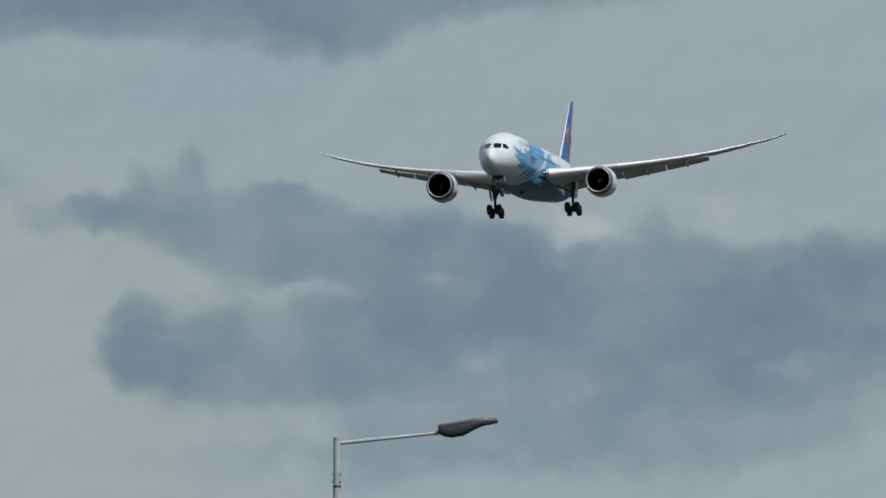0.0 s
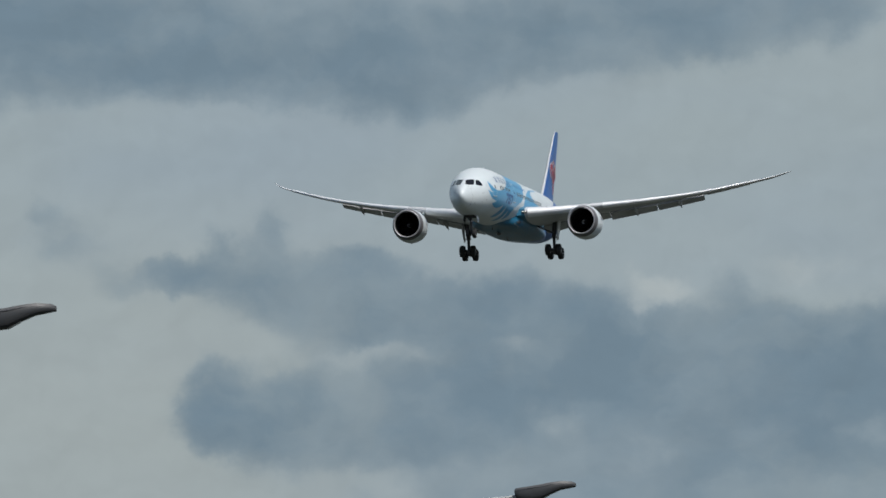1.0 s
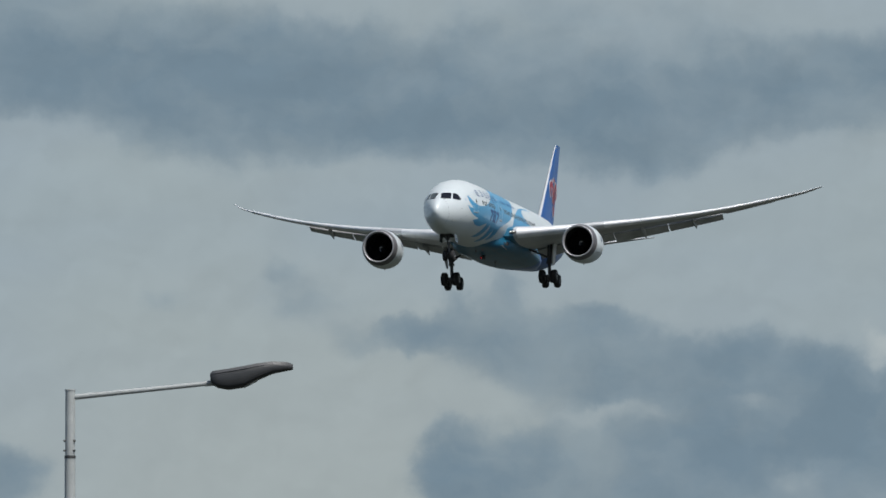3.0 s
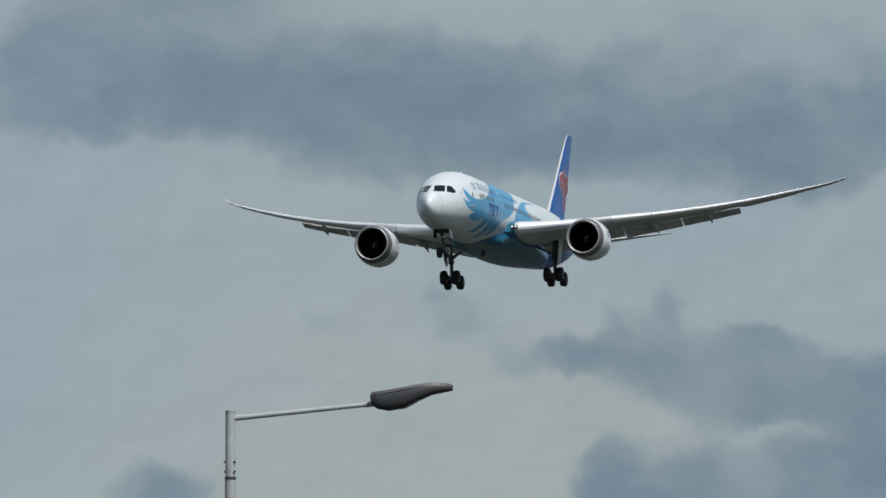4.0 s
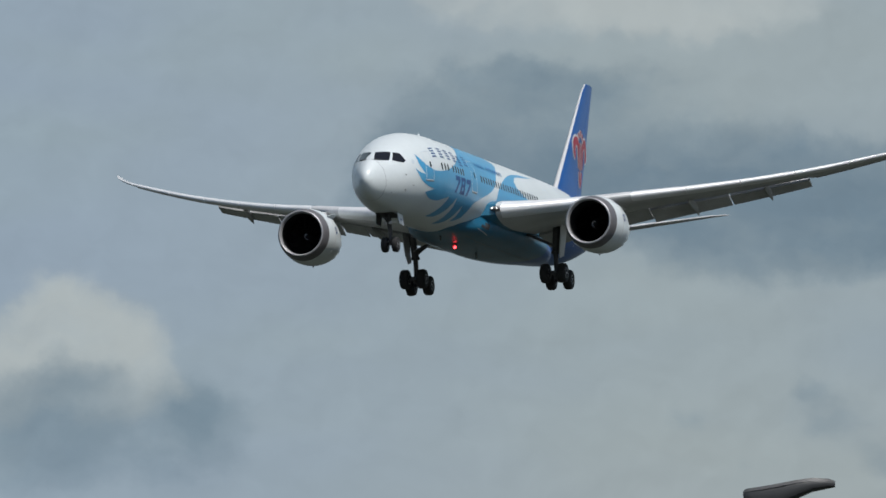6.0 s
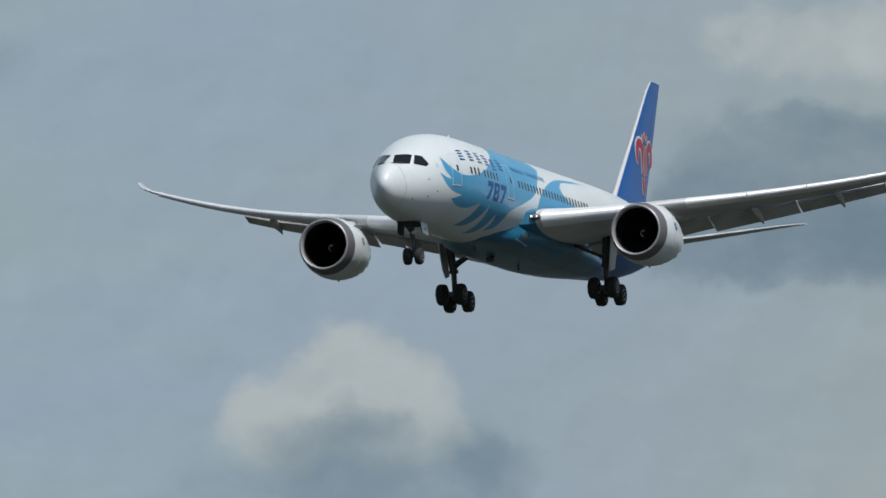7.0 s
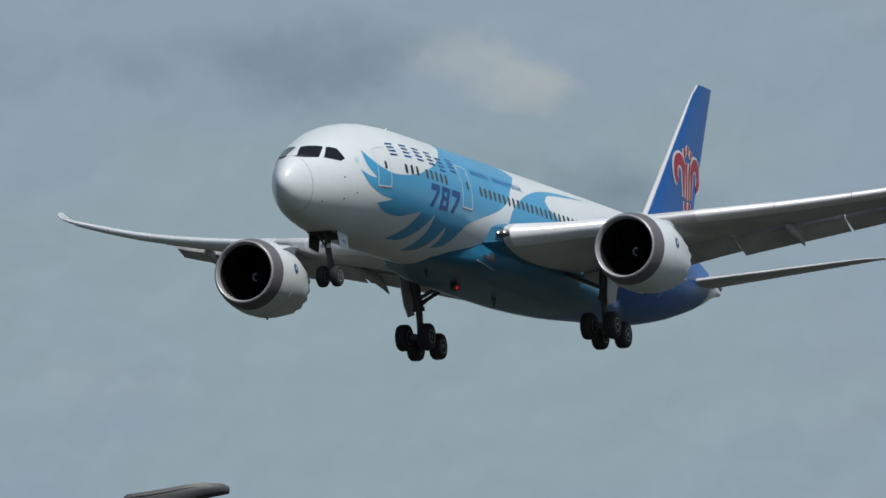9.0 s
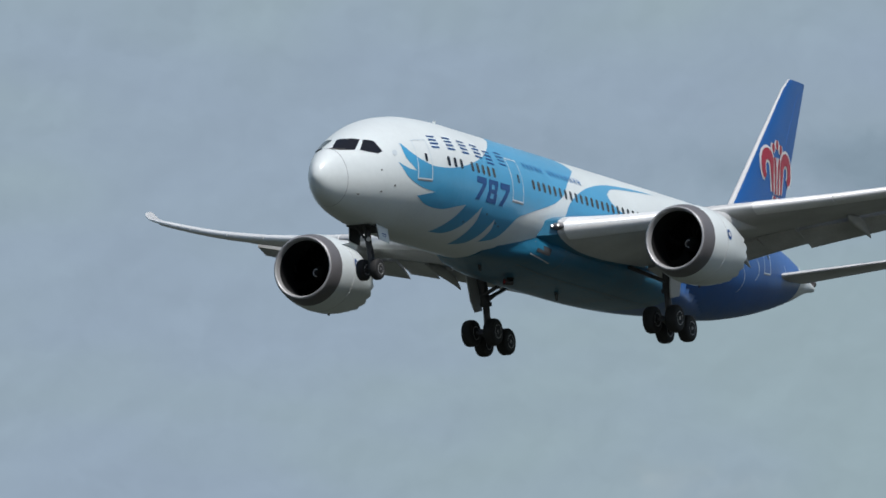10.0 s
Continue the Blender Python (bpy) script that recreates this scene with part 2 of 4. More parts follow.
    def ramped(value, lo, hi, top=1.0):
        f = n.new("ShaderNodeMapRange")
        f.interpolation_type = "SMOOTHSTEP"
        f.inputs["From Min"].default_value = lo
        f.inputs["From Max"].default_value = hi
        f.inputs["To Max"].default_value = top
        l.new(value, f.inputs["Value"])
        return f.outputs["Result"]

    def puffs(src, scale, detail):
        """Rounded cauliflower lumps, 0 between and about 0.6 on top of each."""
        v = n.new("ShaderNodeTexVoronoi")
        v.feature = "SMOOTH_F1"
        v.normalize = True
        v.inputs["Scale"].default_value = scale
        v.inputs["Detail"].default_value = detail
        v.inputs["Roughness"].default_value = 0.55
        v.inputs["Smoothness"].default_value = 0.6
        l.new(src, v.inputs["Vector"])
        return math_node("SUBTRACT", 0.6, v.outputs["Distance"])

    wide = vec("MULTIPLY", uv.outputs["UV"], const=(0.85, 1.1, 1))
    bent = vec("MULTIPLY", p, const=(0.85, 1.1, 1))
    lumps = puffs(bent, 1.9, 3.0)
    billow = math_node("ADD", math_node("MULTIPLY", noise_tex(2.0, 6, 0.52, src=wide).outputs["Fac"], 0.8),
                       math_node("MULTIPLY", noise_tex(0.9, 4, 0.5, src=wide).outputs["Fac"], 0.6))
    billow = math_node("ADD", billow, math_node("MULTIPLY", lumps, 0.5))
    curl = math_node("MULTIPLY", math_node("SUBTRACT", puffs(bent, 4.6, 2.0), 0.3), 0.5)
    mottle = math_node("ADD", ramped(noise_tex(1.5, 5, 0.52, src=vec("MULTIPLY", p, const=(0.8, 1.2, 1))).outputs["Fac"], 0.3, 0.62, 0.36), 0.7)
    for blobs, tint, lo, hi in ((SHADE, SKY_DARK, 0.12, 1.15), (GLEAM, SKY_BRIGHT, 0.2, 0.9), (BASE_SHADE, SKY_DARK, 0.1, 1.4)):
        total = None
        for az, el, rx, ry, amount in blobs:
            d = vec("LENGTH", vec("MULTIPLY", vec("SUBTRACT", p, const=(az, el, 0)), const=(1 / rx, 1 / ry, 0)))
            f = ramped(d, 1.45, 0.1, amount)
            # union of soft masses: a + b - a * b
            total = f if total is None else math_node("SUBTRACT", math_node("ADD", total, f), math_node("MULTIPLY", total, f))
        value = math_node("ADD", total, math_node("SUBTRACT", billow, 0.85))
        # a soft body with a crisper, curling rim
        body = math_node("ADD", ramped(value, lo, hi, 0.62), math_node("MULTIPLY", ramped(math_node("ADD", value, curl), lo + 0.1, lo + 0.46, 0.38), ramped(total, 0.15, 0.75)))
        fac = math_node("MULTIPLY", math_node("MULTIPLY", body, mottle), ramped(total, 0.0, 0.5))
        col = mixc(fac, col, tint)
    # paler crowns and darker hollows of the lumps
    lower = puffs(vec("ADD", bent, const=(-0.06, -0.1, 0)), 1.9, 3.0)
    g = n.new("ShaderNodeMapRange")
    g.inputs["From Min"].default_value = -0.16
    g.inputs["From Max"].default_value = 0.16
    g.inputs["To Min"].default_value = 1.05
    g.inputs["To Max"].default_value = 0.95
    l.new(math_node("SUBTRACT", lower, lumps), g.inputs["Value"])
    em = n.new("ShaderNodeEmission")
    l.new(col, em.inputs["Color"])
    l.new(g.outputs["Result"], em.inputs["Strength"])
    out = n.new("ShaderNodeOutputMaterial")
    l.new(em.outputs["Emission"], out.inputs["Surface"])
    return m


SKY_A, SKY_B = (0.324, 0.386, 0.411), (0.3, 0.368, 0.416)
SKY_C, SKY_D = (0.294, 0.385, 0.43), (0.286, 0.366, 0.46)
SKY_HAZE = (0.358, 0.4, 0.396)
SKY_DARK, SKY_BRIGHT = (0.165, 0.234, 0.292), (0.42, 0.47, 0.48)


def link_mesh(name, verts, faces, mat=None, smooth=True):
    me = bpy.data.meshes.new(name)
    me.from_pydata(verts, [], faces)
    if smooth:
        me.polygons.foreach_set("use_smooth", [True] * len(me.polygons))
    if mat:
        me.materials.append(mat)
    me.update()
    return me


def sky_backdrop():
    na, ne, r = 60, 28, 4300.0
    az = np.linspace(-30, 50, na + 1)
    el = np.linspace(-1.5, 36, ne + 1)
    verts = [EYE + r * toward(a, e) for e in el for a in az]
    faces = [(j * (na + 1) + i, j * (na + 1) + i + 1, (j + 1) * (na + 1) + i + 1, (j + 1) * (na + 1) + i)
             for j in range(ne) for i in range(na)]
    me = link_mesh("backdrop", verts, faces, cloud_material())
    lay = me.uv_layers.new(name="sky")
    for loop in me.loops:
        j, i = divmod(loop.vertex_index, na + 1)
        lay.data[loop.index].uv = (az[i], el[j])
    tagged(new("backdrop", me), "grey-blue overcast sky with drifting cumulus banks", "sky", kind="structure")


sky_backdrop()


def ground_sheet():
    bm = bmesh.new()
    bmesh.ops.create_circle(bm, cap_ends=True, segments=64, radius=4900)
    me = bpy.data.meshes.new("ground")
    bm.to_mesh(me)
    me.materials.append(GRASS)
    tagged(new("ground", me), "flat mown grass reaching to the horizon", "ground", kind="structure")


ground_sheet()

# ---------------------------------------------------------------- building blocks


def part(name, data, parent, label="", mat=None):
    """Links a mesh (or bmesh) as one part under a thing or a part."""
    if isinstance(data, bmesh.types.BMesh):
        bm = data
        data = bpy.data.meshes.new(name)
        bmesh.ops.recalc_face_normals(bm, faces=bm.faces)
        bm.to_mesh(data)
        bm.free()
        data.polygons.foreach_set("use_smooth", [True] * len(data.polygons))
        data.set_sharp_from_angle(angle=radians(40))
    if mat:
        data.materials.clear()
        data.materials.append(mat)
    ob = new(name, data)
    ob.parent = parent
    return tagged(ob, label)


def curve_through(xs, ys):
    """Monotone cubic through table values; returns a function."""
    x, y = np.array(xs, float), np.array(ys, float)
    h, d = np.diff(x), np.diff(y) / np.diff(x)
    m = np.zeros(len(x))
    m[0], m[-1] = d[0], d[-1]
    for k in range(1, len(x) - 1):
        if d[k - 1] * d[k] > 0:
            w1, w2 = 2 * h[k] + h[k - 1], h[k] + 2 * h[k - 1]
            m[k] = (w1 + w2) / (w1 / d[k - 1] + w2 / d[k])

    def f(q):
        q = min(max(q, x[0]), x[-1])
        k = min(max(int(np.searchsorted(x, q)) - 1, 0), len(h) - 1)
        t = (q - x[k]) / h[k]
        return float((2 * t**3 - 3 * t**2 + 1) * y[k] + (t**3 - 2 * t**2 + t) * h[k] * m[k]
                     + (-2 * t**3 + 3 * t**2) * y[k + 1] + (t**3 - t**2) * h[k] * m[k + 1])
    return f


def rings(sections, close_start=True, close_end=True):
    """Mesh data (verts, faces) lofted through closed rings of equal length."""
    k = len(sections[0])
    verts = [v for ring in sections for v in ring]
    faces = [(a * k + i, a * k + (i + 1) % k, (a + 1) * k + (i + 1) % k, (a + 1) * k + i)
             for a in range(len(sections) - 1) for i in range(k)]
    if close_start:
        faces.append(tuple(range(k))[::-1])
    if close_end:
        faces.append(tuple(range((len(sections) - 1) * k, len(sections) * k)))
    return verts, faces


def lofted(sections, close_start=True, close_end=True):
    bm = bmesh.new()
    verts, faces = rings(sections, close_start, close_end)
    vs = [bm.verts.new(v) for v in verts]
    for f in faces:
        try:
            bm.faces.new([vs[i] for i in f])
        except ValueError:
            pass
    bmesh.ops.remove_doubles(bm, verts=bm.verts, dist=1e-5)
    return bm


def tube(bm, a, b, r0, r1=None, seg=16):
    """Adds a capped round bar from a to b to bm."""
    a, b = Vector(a), Vector(b)
    r1 = r0 if r1 is None else r1
    z = (b - a).normalized()
    x = z.orthogonal().normalized()
    y = z.cross(x)
    ring = []
    for c, r in ((a, r0), (b, r1)):
        ring.append([bm.verts.new(c + r * (math.cos(2 * math.pi * i / seg) * x + math.sin(2 * math.pi * i / seg) * y)) for i in range(seg)])
    for i in range(seg):
        j = (i + 1) % seg
        bm.faces.new((ring[0][i], ring[0][j], ring[1][j], ring[1][i]))
    bm.faces.new(ring[0][::-1])
    bm.faces.new(ring[1])
    return bm


def slab(bm, corners, thick):
    """Adds a plate: a planar outline given thickness along its normal."""
    c = [Vector(v) for v in corners]
    nrm = (c[1] - c[0]).cross(c[2] - c[0]).normalized() * thick / 2
    top = [bm.verts.new(v + nrm) for v in c]
    bot = [bm.verts.new(v - nrm) for v in c]
    bm.faces.new(top)
    bm.faces.new(bot[::-1])
    for i in range(len(c)):
        j = (i + 1) % len(c)
        bm.faces.new((top[i], bot[i], bot[j], top[j]))
    return bm


def revolved(profile, seg=64, axis="X"):
    """Turns (along, radius) points round the X axis, from front to back (along runs aft, so x = -along)."""
    secs = []
    for s, r in profile:
        secs.append([(-s, r * math.cos(2 * math.pi * i / seg), r * math.sin(2 * math.pi * i / seg)) for i in range(seg)])
    return secs

# ---------------------------------------------------------------- street lamps


def street_lamp(eye, tip_az, tip_el, dist, turn):
    """Tubular column with a slim outreach arm and a flat road lantern; built in its own space with the arm along +X."""
    root = new("street_lamp")
    tip = eye + dist / math.cos(radians(tip_el)) * toward(tip_az, tip_el)
    top = tip.z - 0.215
    bm = bmesh.new()
    tube(bm, (0, 0, 0), (0, 0, 1.4), 0.085, 0.085, 20)
    tube(bm, (0, 0, 1.4), (0, 0, top - 0.62), 0.057, 0.05, 20)
    part("lower_post", bm, root, mat=POST)
    bm = bmesh.new()
    tube(bm, (0, 0, top - 0.62), (0, 0, top), 0.046, 0.046, 20)
    tube(bm, (0, 0, top - 0.008), (0, 0, top + 0.004), 0.05, 0.05, 20)
    upper = part("upper_post", bm, root, mat=POST)
    bm = bmesh.new()
    tube(bm, (0, 0, top - 0.632), (0, 0, top - 0.606), 0.053, 0.053, 20)
    part("joint_ring", bm, root, "dark joint collar", BOLT)
    for dz in (0.56, 0.47):
        for a in (200, 320, 80):
            bm = bmesh.new()
            d = Vector((math.cos(radians(a)), math.sin(radians(a)), 0))
            c = Vector((0, 0, top - dz))
            tube(bm, c + d * 0.04, c + d * 0.062, 0.011, 0.009, 8)
            part("bolt", bm, upper, mat=BOLT)
    bm = bmesh.new()
    tube(bm, (0.03, 0, top - 0.066), (1.25, 0, top + 0.06), 0.026, 0.021, 14)
    tube(bm, (1.24, 0, top + 0.059), (1.36, 0, top + 0.071), 0.026, 0.026, 14)
    part("arm", bm, root, "slim pale grey outreach arm", POST)
    # lantern: deep gear housing at the arm end, thinning to a flat tip
    xs = [1.29, 1.31, 1.36, 1.46, 1.6, 1.72, 1.86, 2.0, 2.05]
    ztop = [0.142, 0.158, 0.166, 0.18, 0.204, 0.228, 0.248, 0.242, 0.222]
    zbot = [0.08, 0.05, 0.022, 0.006, 0.028, 0.092, 0.154, 0.182, 0.192]
    wid = [0.1, 0.115, 0.125, 0.14, 0.15, 0.15, 0.135, 0.1, 0.07]
    secs, caps = [], []
    for x, a, b, w in zip(xs, ztop, zbot, wid):
        ring = []
        for i in range(20):
            q = 2 * math.pi * i / 20
            cy, sy = math.cos(q), math.sin(q)
            ring.append((x, w * math.copysign(abs(cy) ** 0.4, cy), top + (a + b) / 2 + (a - b) / 2 * math.copysign(abs(sy) ** 0.4, sy)))
        secs.append(ring)
    head = part("lantern", lofted(secs), root, "dark grey road lantern housing", HEAD)
    for x, a, w in zip(xs, ztop, wid):
        caps.append([(x - 0.004, -w * 0.98, top + a - 0.016), (x - 0.004, w * 0.98, top + a - 0.016), (x, w * 0.86, top + a + 0.012), (x, -w * 0.86, top + a + 0.012)])
    part("canopy", lofted(caps), head, "lighter grey lid", HEADTOP)
    bm = bmesh.new()
    slab(bm, [(1.6, -0.1, top + 0.03), (1.72, -0.1, top + 0.094), (1.72, 0.1, top + 0.094), (1.6, 0.1, top + 0.03)], 0.012)
    part("lens", bm, head, "flat glass lens", LENSGL)
    side = Vector((math.cos(radians(turn)), math.sin(radians(turn)), 0))
    base = Vector((tip.x, tip.y, 0)) - side * 2.05
    root.matrix_world = Matrix.Translation(base) @ Matrix.Rotation(radians(turn), 4, "Z")
    tagged(root, "pale grey tubular street lamp with dark flat lantern", "street lamp", "street lamps along the road")
    return root


street_lamp(EYE, -0.35, 3.026, 113.0, 0.0)
street_lamp(EYE, 2.912, 4.127, 84.0, 3.0)
street_lamp(FORWARD_EYE, 12.835, 5.309, 65.5, 16.0)

# ---------------------------------------------------------------- airliner
# stations aft of the nose: top, bottom, half width
S_ = [0, 0.15, 0.5, 1, 2, 3, 4, 5, 6.5, 8, 10, 12, 34, 38, 42, 46, 50, 53, 55.3, 56.2]
Q_ = [math.sqrt(s) for s in S_]
TOP = curve_through(Q_, [-1.0, -0.52, -0.12, 0.31, 0.9, 1.44, 1.9, 2.26, 2.62, 2.83, 2.95, 2.98, 2.98, 2.97, 2.92, 2.72, 2.2, 1.58, 0.95, 0.76])
BOT = curve_through(Q_, [-1.0, -1.42, -1.8, -2.08, -2.4, -2.6, -2.74, -2.84, -2.92, -2.96, -2.98, -2.98, -2.98, -2.95, -2.74, -2.15, -1.28, -0.46, 0.26, 0.42])
WID = curve_through(Q_, [0, 0.31, 0.58, 0.87, 1.36, 1.77, 2.07, 2.32, 2.58, 2.75, 2.86, 2.885, 2.885, 2.86, 2.65, 2.22, 1.55, 0.98, 0.42, 0.2])


def hull(s, deg, lift=0.0):
    """Point on the fuselage skin: metres aft of the nose, degrees up from the left side."""
    q = math.sqrt(max(s, 0))
    t, b, w = TOP(q), BOT(q), WID(q)
    a = radians(deg)
    return Vector((-s, (w + lift) * math.cos(a), (t + b) / 2 + ((t - b) / 2 + lift) * math.sin(a)))


def skin_patch(outline, lift=0.012, mirror=False, step=0.45, closed_fn=None):
    """A painted or glazed area on the hull, from its outline in (metres aft, degrees)."""
    fn = closed_fn or hull
    k = 0.0506
    bm = bmesh.new()
    vs = [bm.verts.new((s, d * k, 0)) for s, d in outline]
    bm.faces.new(vs)
    bm.normal_update()
    bmesh.ops.triangulate(bm, faces=bm.faces[:])
    us, ds = [s for s, _ in outline], [d * k for _, d in outline]
    for lo, hi, axis in ((min(us), max(us), 0), (min(ds), max(ds), 1)):
        c = math.floor(lo / step) * step + step
        while c < hi:
            co, no = [0, 0, 0], [0, 0, 0]
            co[axis], no[axis] = c, 1
            bmesh.ops.bisect_plane(bm, geom=bm.verts[:] + bm.edges[:] + bm.faces[:], plane_co=co, plane_no=no, dist=1e-6)
            c += step
    for v in bm.verts:
        s, d = v.co.x, v.co.y / k
        v.co = fn(s, d, lift)
        if mirror:
            v.co.y = -v.co.y
    return bm


def outline_band(s0, s1, d0, d1, w=0.055):
    """The rim of a door: a closed rounded rectangle as a ribbon outline split into four strips."""
    k = 0.0506
    wd = w / k
    return [
        [(s0, d0), (s1, d0), (s1, d0 + wd), (s0, d0 + wd)], [(s0, d1 - wd), (s1, d1 - wd), (s1, d1), (s0, d1)],
        [(s0, d0 + wd), (s0 + w, d0 + wd), (s0 + w, d1 - wd), (s0, d1 - wd)], [(s1 - w, d0 + wd), (s1, d0 + wd), (s1, d1 - wd), (s1 - w, d1 - wd)],
    ]


def joined(bms):
    out = bmesh.new()
    for b in bms:
        me = bpy.data.meshes.new("piece")
        b.to_mesh(me)
        b.free()
        out.from_mesh(me)
        bpy.data.meshes.remove(me)
    return out


def rounded(cs, cd, w, h, n=3):
    """Rounded rectangle outline round (metres aft, degrees) with size in metres."""
    k = 0.0506
    r = min(w, h) * 0.42
    pts = []
    for sx, sy, a0 in ((1, 1, 0), (-1, 1, 90), (-1, -1, 180), (1, -1, 270)):
        for i in range(n + 1):
            a = radians(a0 + 90 * i / n)
            pts.append((cs + sx * (w / 2 - r) + r * math.cos(a), cd + (sy * (h / 2 - r) + r * math.sin(a)) / k))
    return pts


FEATHERS = [
    (14.9, 58), (12.89, 32), (11.58, 20.7), (9.98, 11.2), (8.7, 6.8), (7.18, 5.9), (6.08, 11.8), (5.36, 20.6), (4.83, 31.8), (4.94, 14.5),
    (5.67, 0), (5.01, 2.8), (4.36, 9.5), (5.02, -6.2), (6.12, -15.5), (7.36, -18.8), (6.01, -25), (6.94, -32.6), (8.41, -33.6), (9.52, -28.2),
    (10.48, -23.6), (9.86, -40), (8.92, -60.8), (10.21, -57), (11.06, -44.9), (11.55, -33.8), (12.07, -21.6), (12.11, -36.4), (11.93, -52.7), (11.7, -70.4),
    (12.77, -62.4), (13.26, -50.2), (13.51, -39.1), (13.79, -29.2), (13.95, -40.3), (13.75, -56.3), (14.87, -47.5), (15.45, -32.8), (15.9, -22.5), (16.8, -16),
    (17.8, -10), (18.9, -3.8), (19.9, 3), (20.77, 12.1), (21.64, 26.1), (23.47, 47.1), (23, 70), (22, 88), (16.5, 88),
]
CRESCENT = [(20.6, -16), (20.9, -6), (21.2, 3), (22.1, 14), (24.0, 28), (26.7, 40), (30.5, 48), (33, 50), (29.4, 42), (27.1, 36), (26.1, 27),
            (26.3, 19), (27.6, 10), (30, 2), (31, -16)]
WAVE = [(14.8, -90), (16.6, -80), (17.9, -68), (18.9, -50), (19.6, -34), (20.3, -20), (21.5, -12), (27, -10), (33, -14), (33, -166), (27, -170),
        (21.5, -168), (20.3, -160), (19.6, -146), (18.9, -130), (17.9, -112), (16.6, -100)]
REAR = [(32.9, -90), (33.2, -40), (34, -14), (36, 6), (39, 24), (42, 38), (45, 60), (46.5, 89.5), (52.4, 89.5), (52.6, 40), (52.4, -10), (51.8, -60),
        (51.5, -90), (51.8, -120), (52.4, -170), (52.6, -220), (52.4, -269.5), (46.5, -269.5), (45, -240), (42, -218), (39, -204), (36, -186),
        (34, -166), (33.2, -140)]


def flowing(pts, n=4, sharp=62):
    """Closed outline (metres aft, degrees) with soft curves between its pointed tips."""
    k = 0.0506
    p = [Vector((a, b * k)) for a, b in pts]
    out = []
    for i in range(len(p)):
        a, b, c, d = p[i - 1], p[i], p[(i + 1) % len(p)], p[(i + 2) % len(p)]
        m0 = (c - a) / 2 if (b - a).angle(c - b, 0) < radians(sharp) else c - b
        m1 = (d - b) / 2 if (c - b).angle(d - c, 0) < radians(sharp) else c - b
        reach = (c - b).length
        m0, m1 = m0.normalized() * reach, m1.normalized() * reach
        for j in range(n):
            t = j / n
            q = b * (2 * t**3 - 3 * t**2 + 1) + m0 * (t**3 - 2 * t**2 + t) + c * (3 * t**2 - 2 * t**3) + m1 * (t**3 - t**2)
            out.append((q.x, q.y / k))
    return out


def seven(h):
    return [(0, h), (0, h * 0.72), (0.42 * h, h * 0.72), (0.08 * h, 0), (0.34 * h, 0), (0.66 * h, h * 0.74), (0.66 * h, h)]


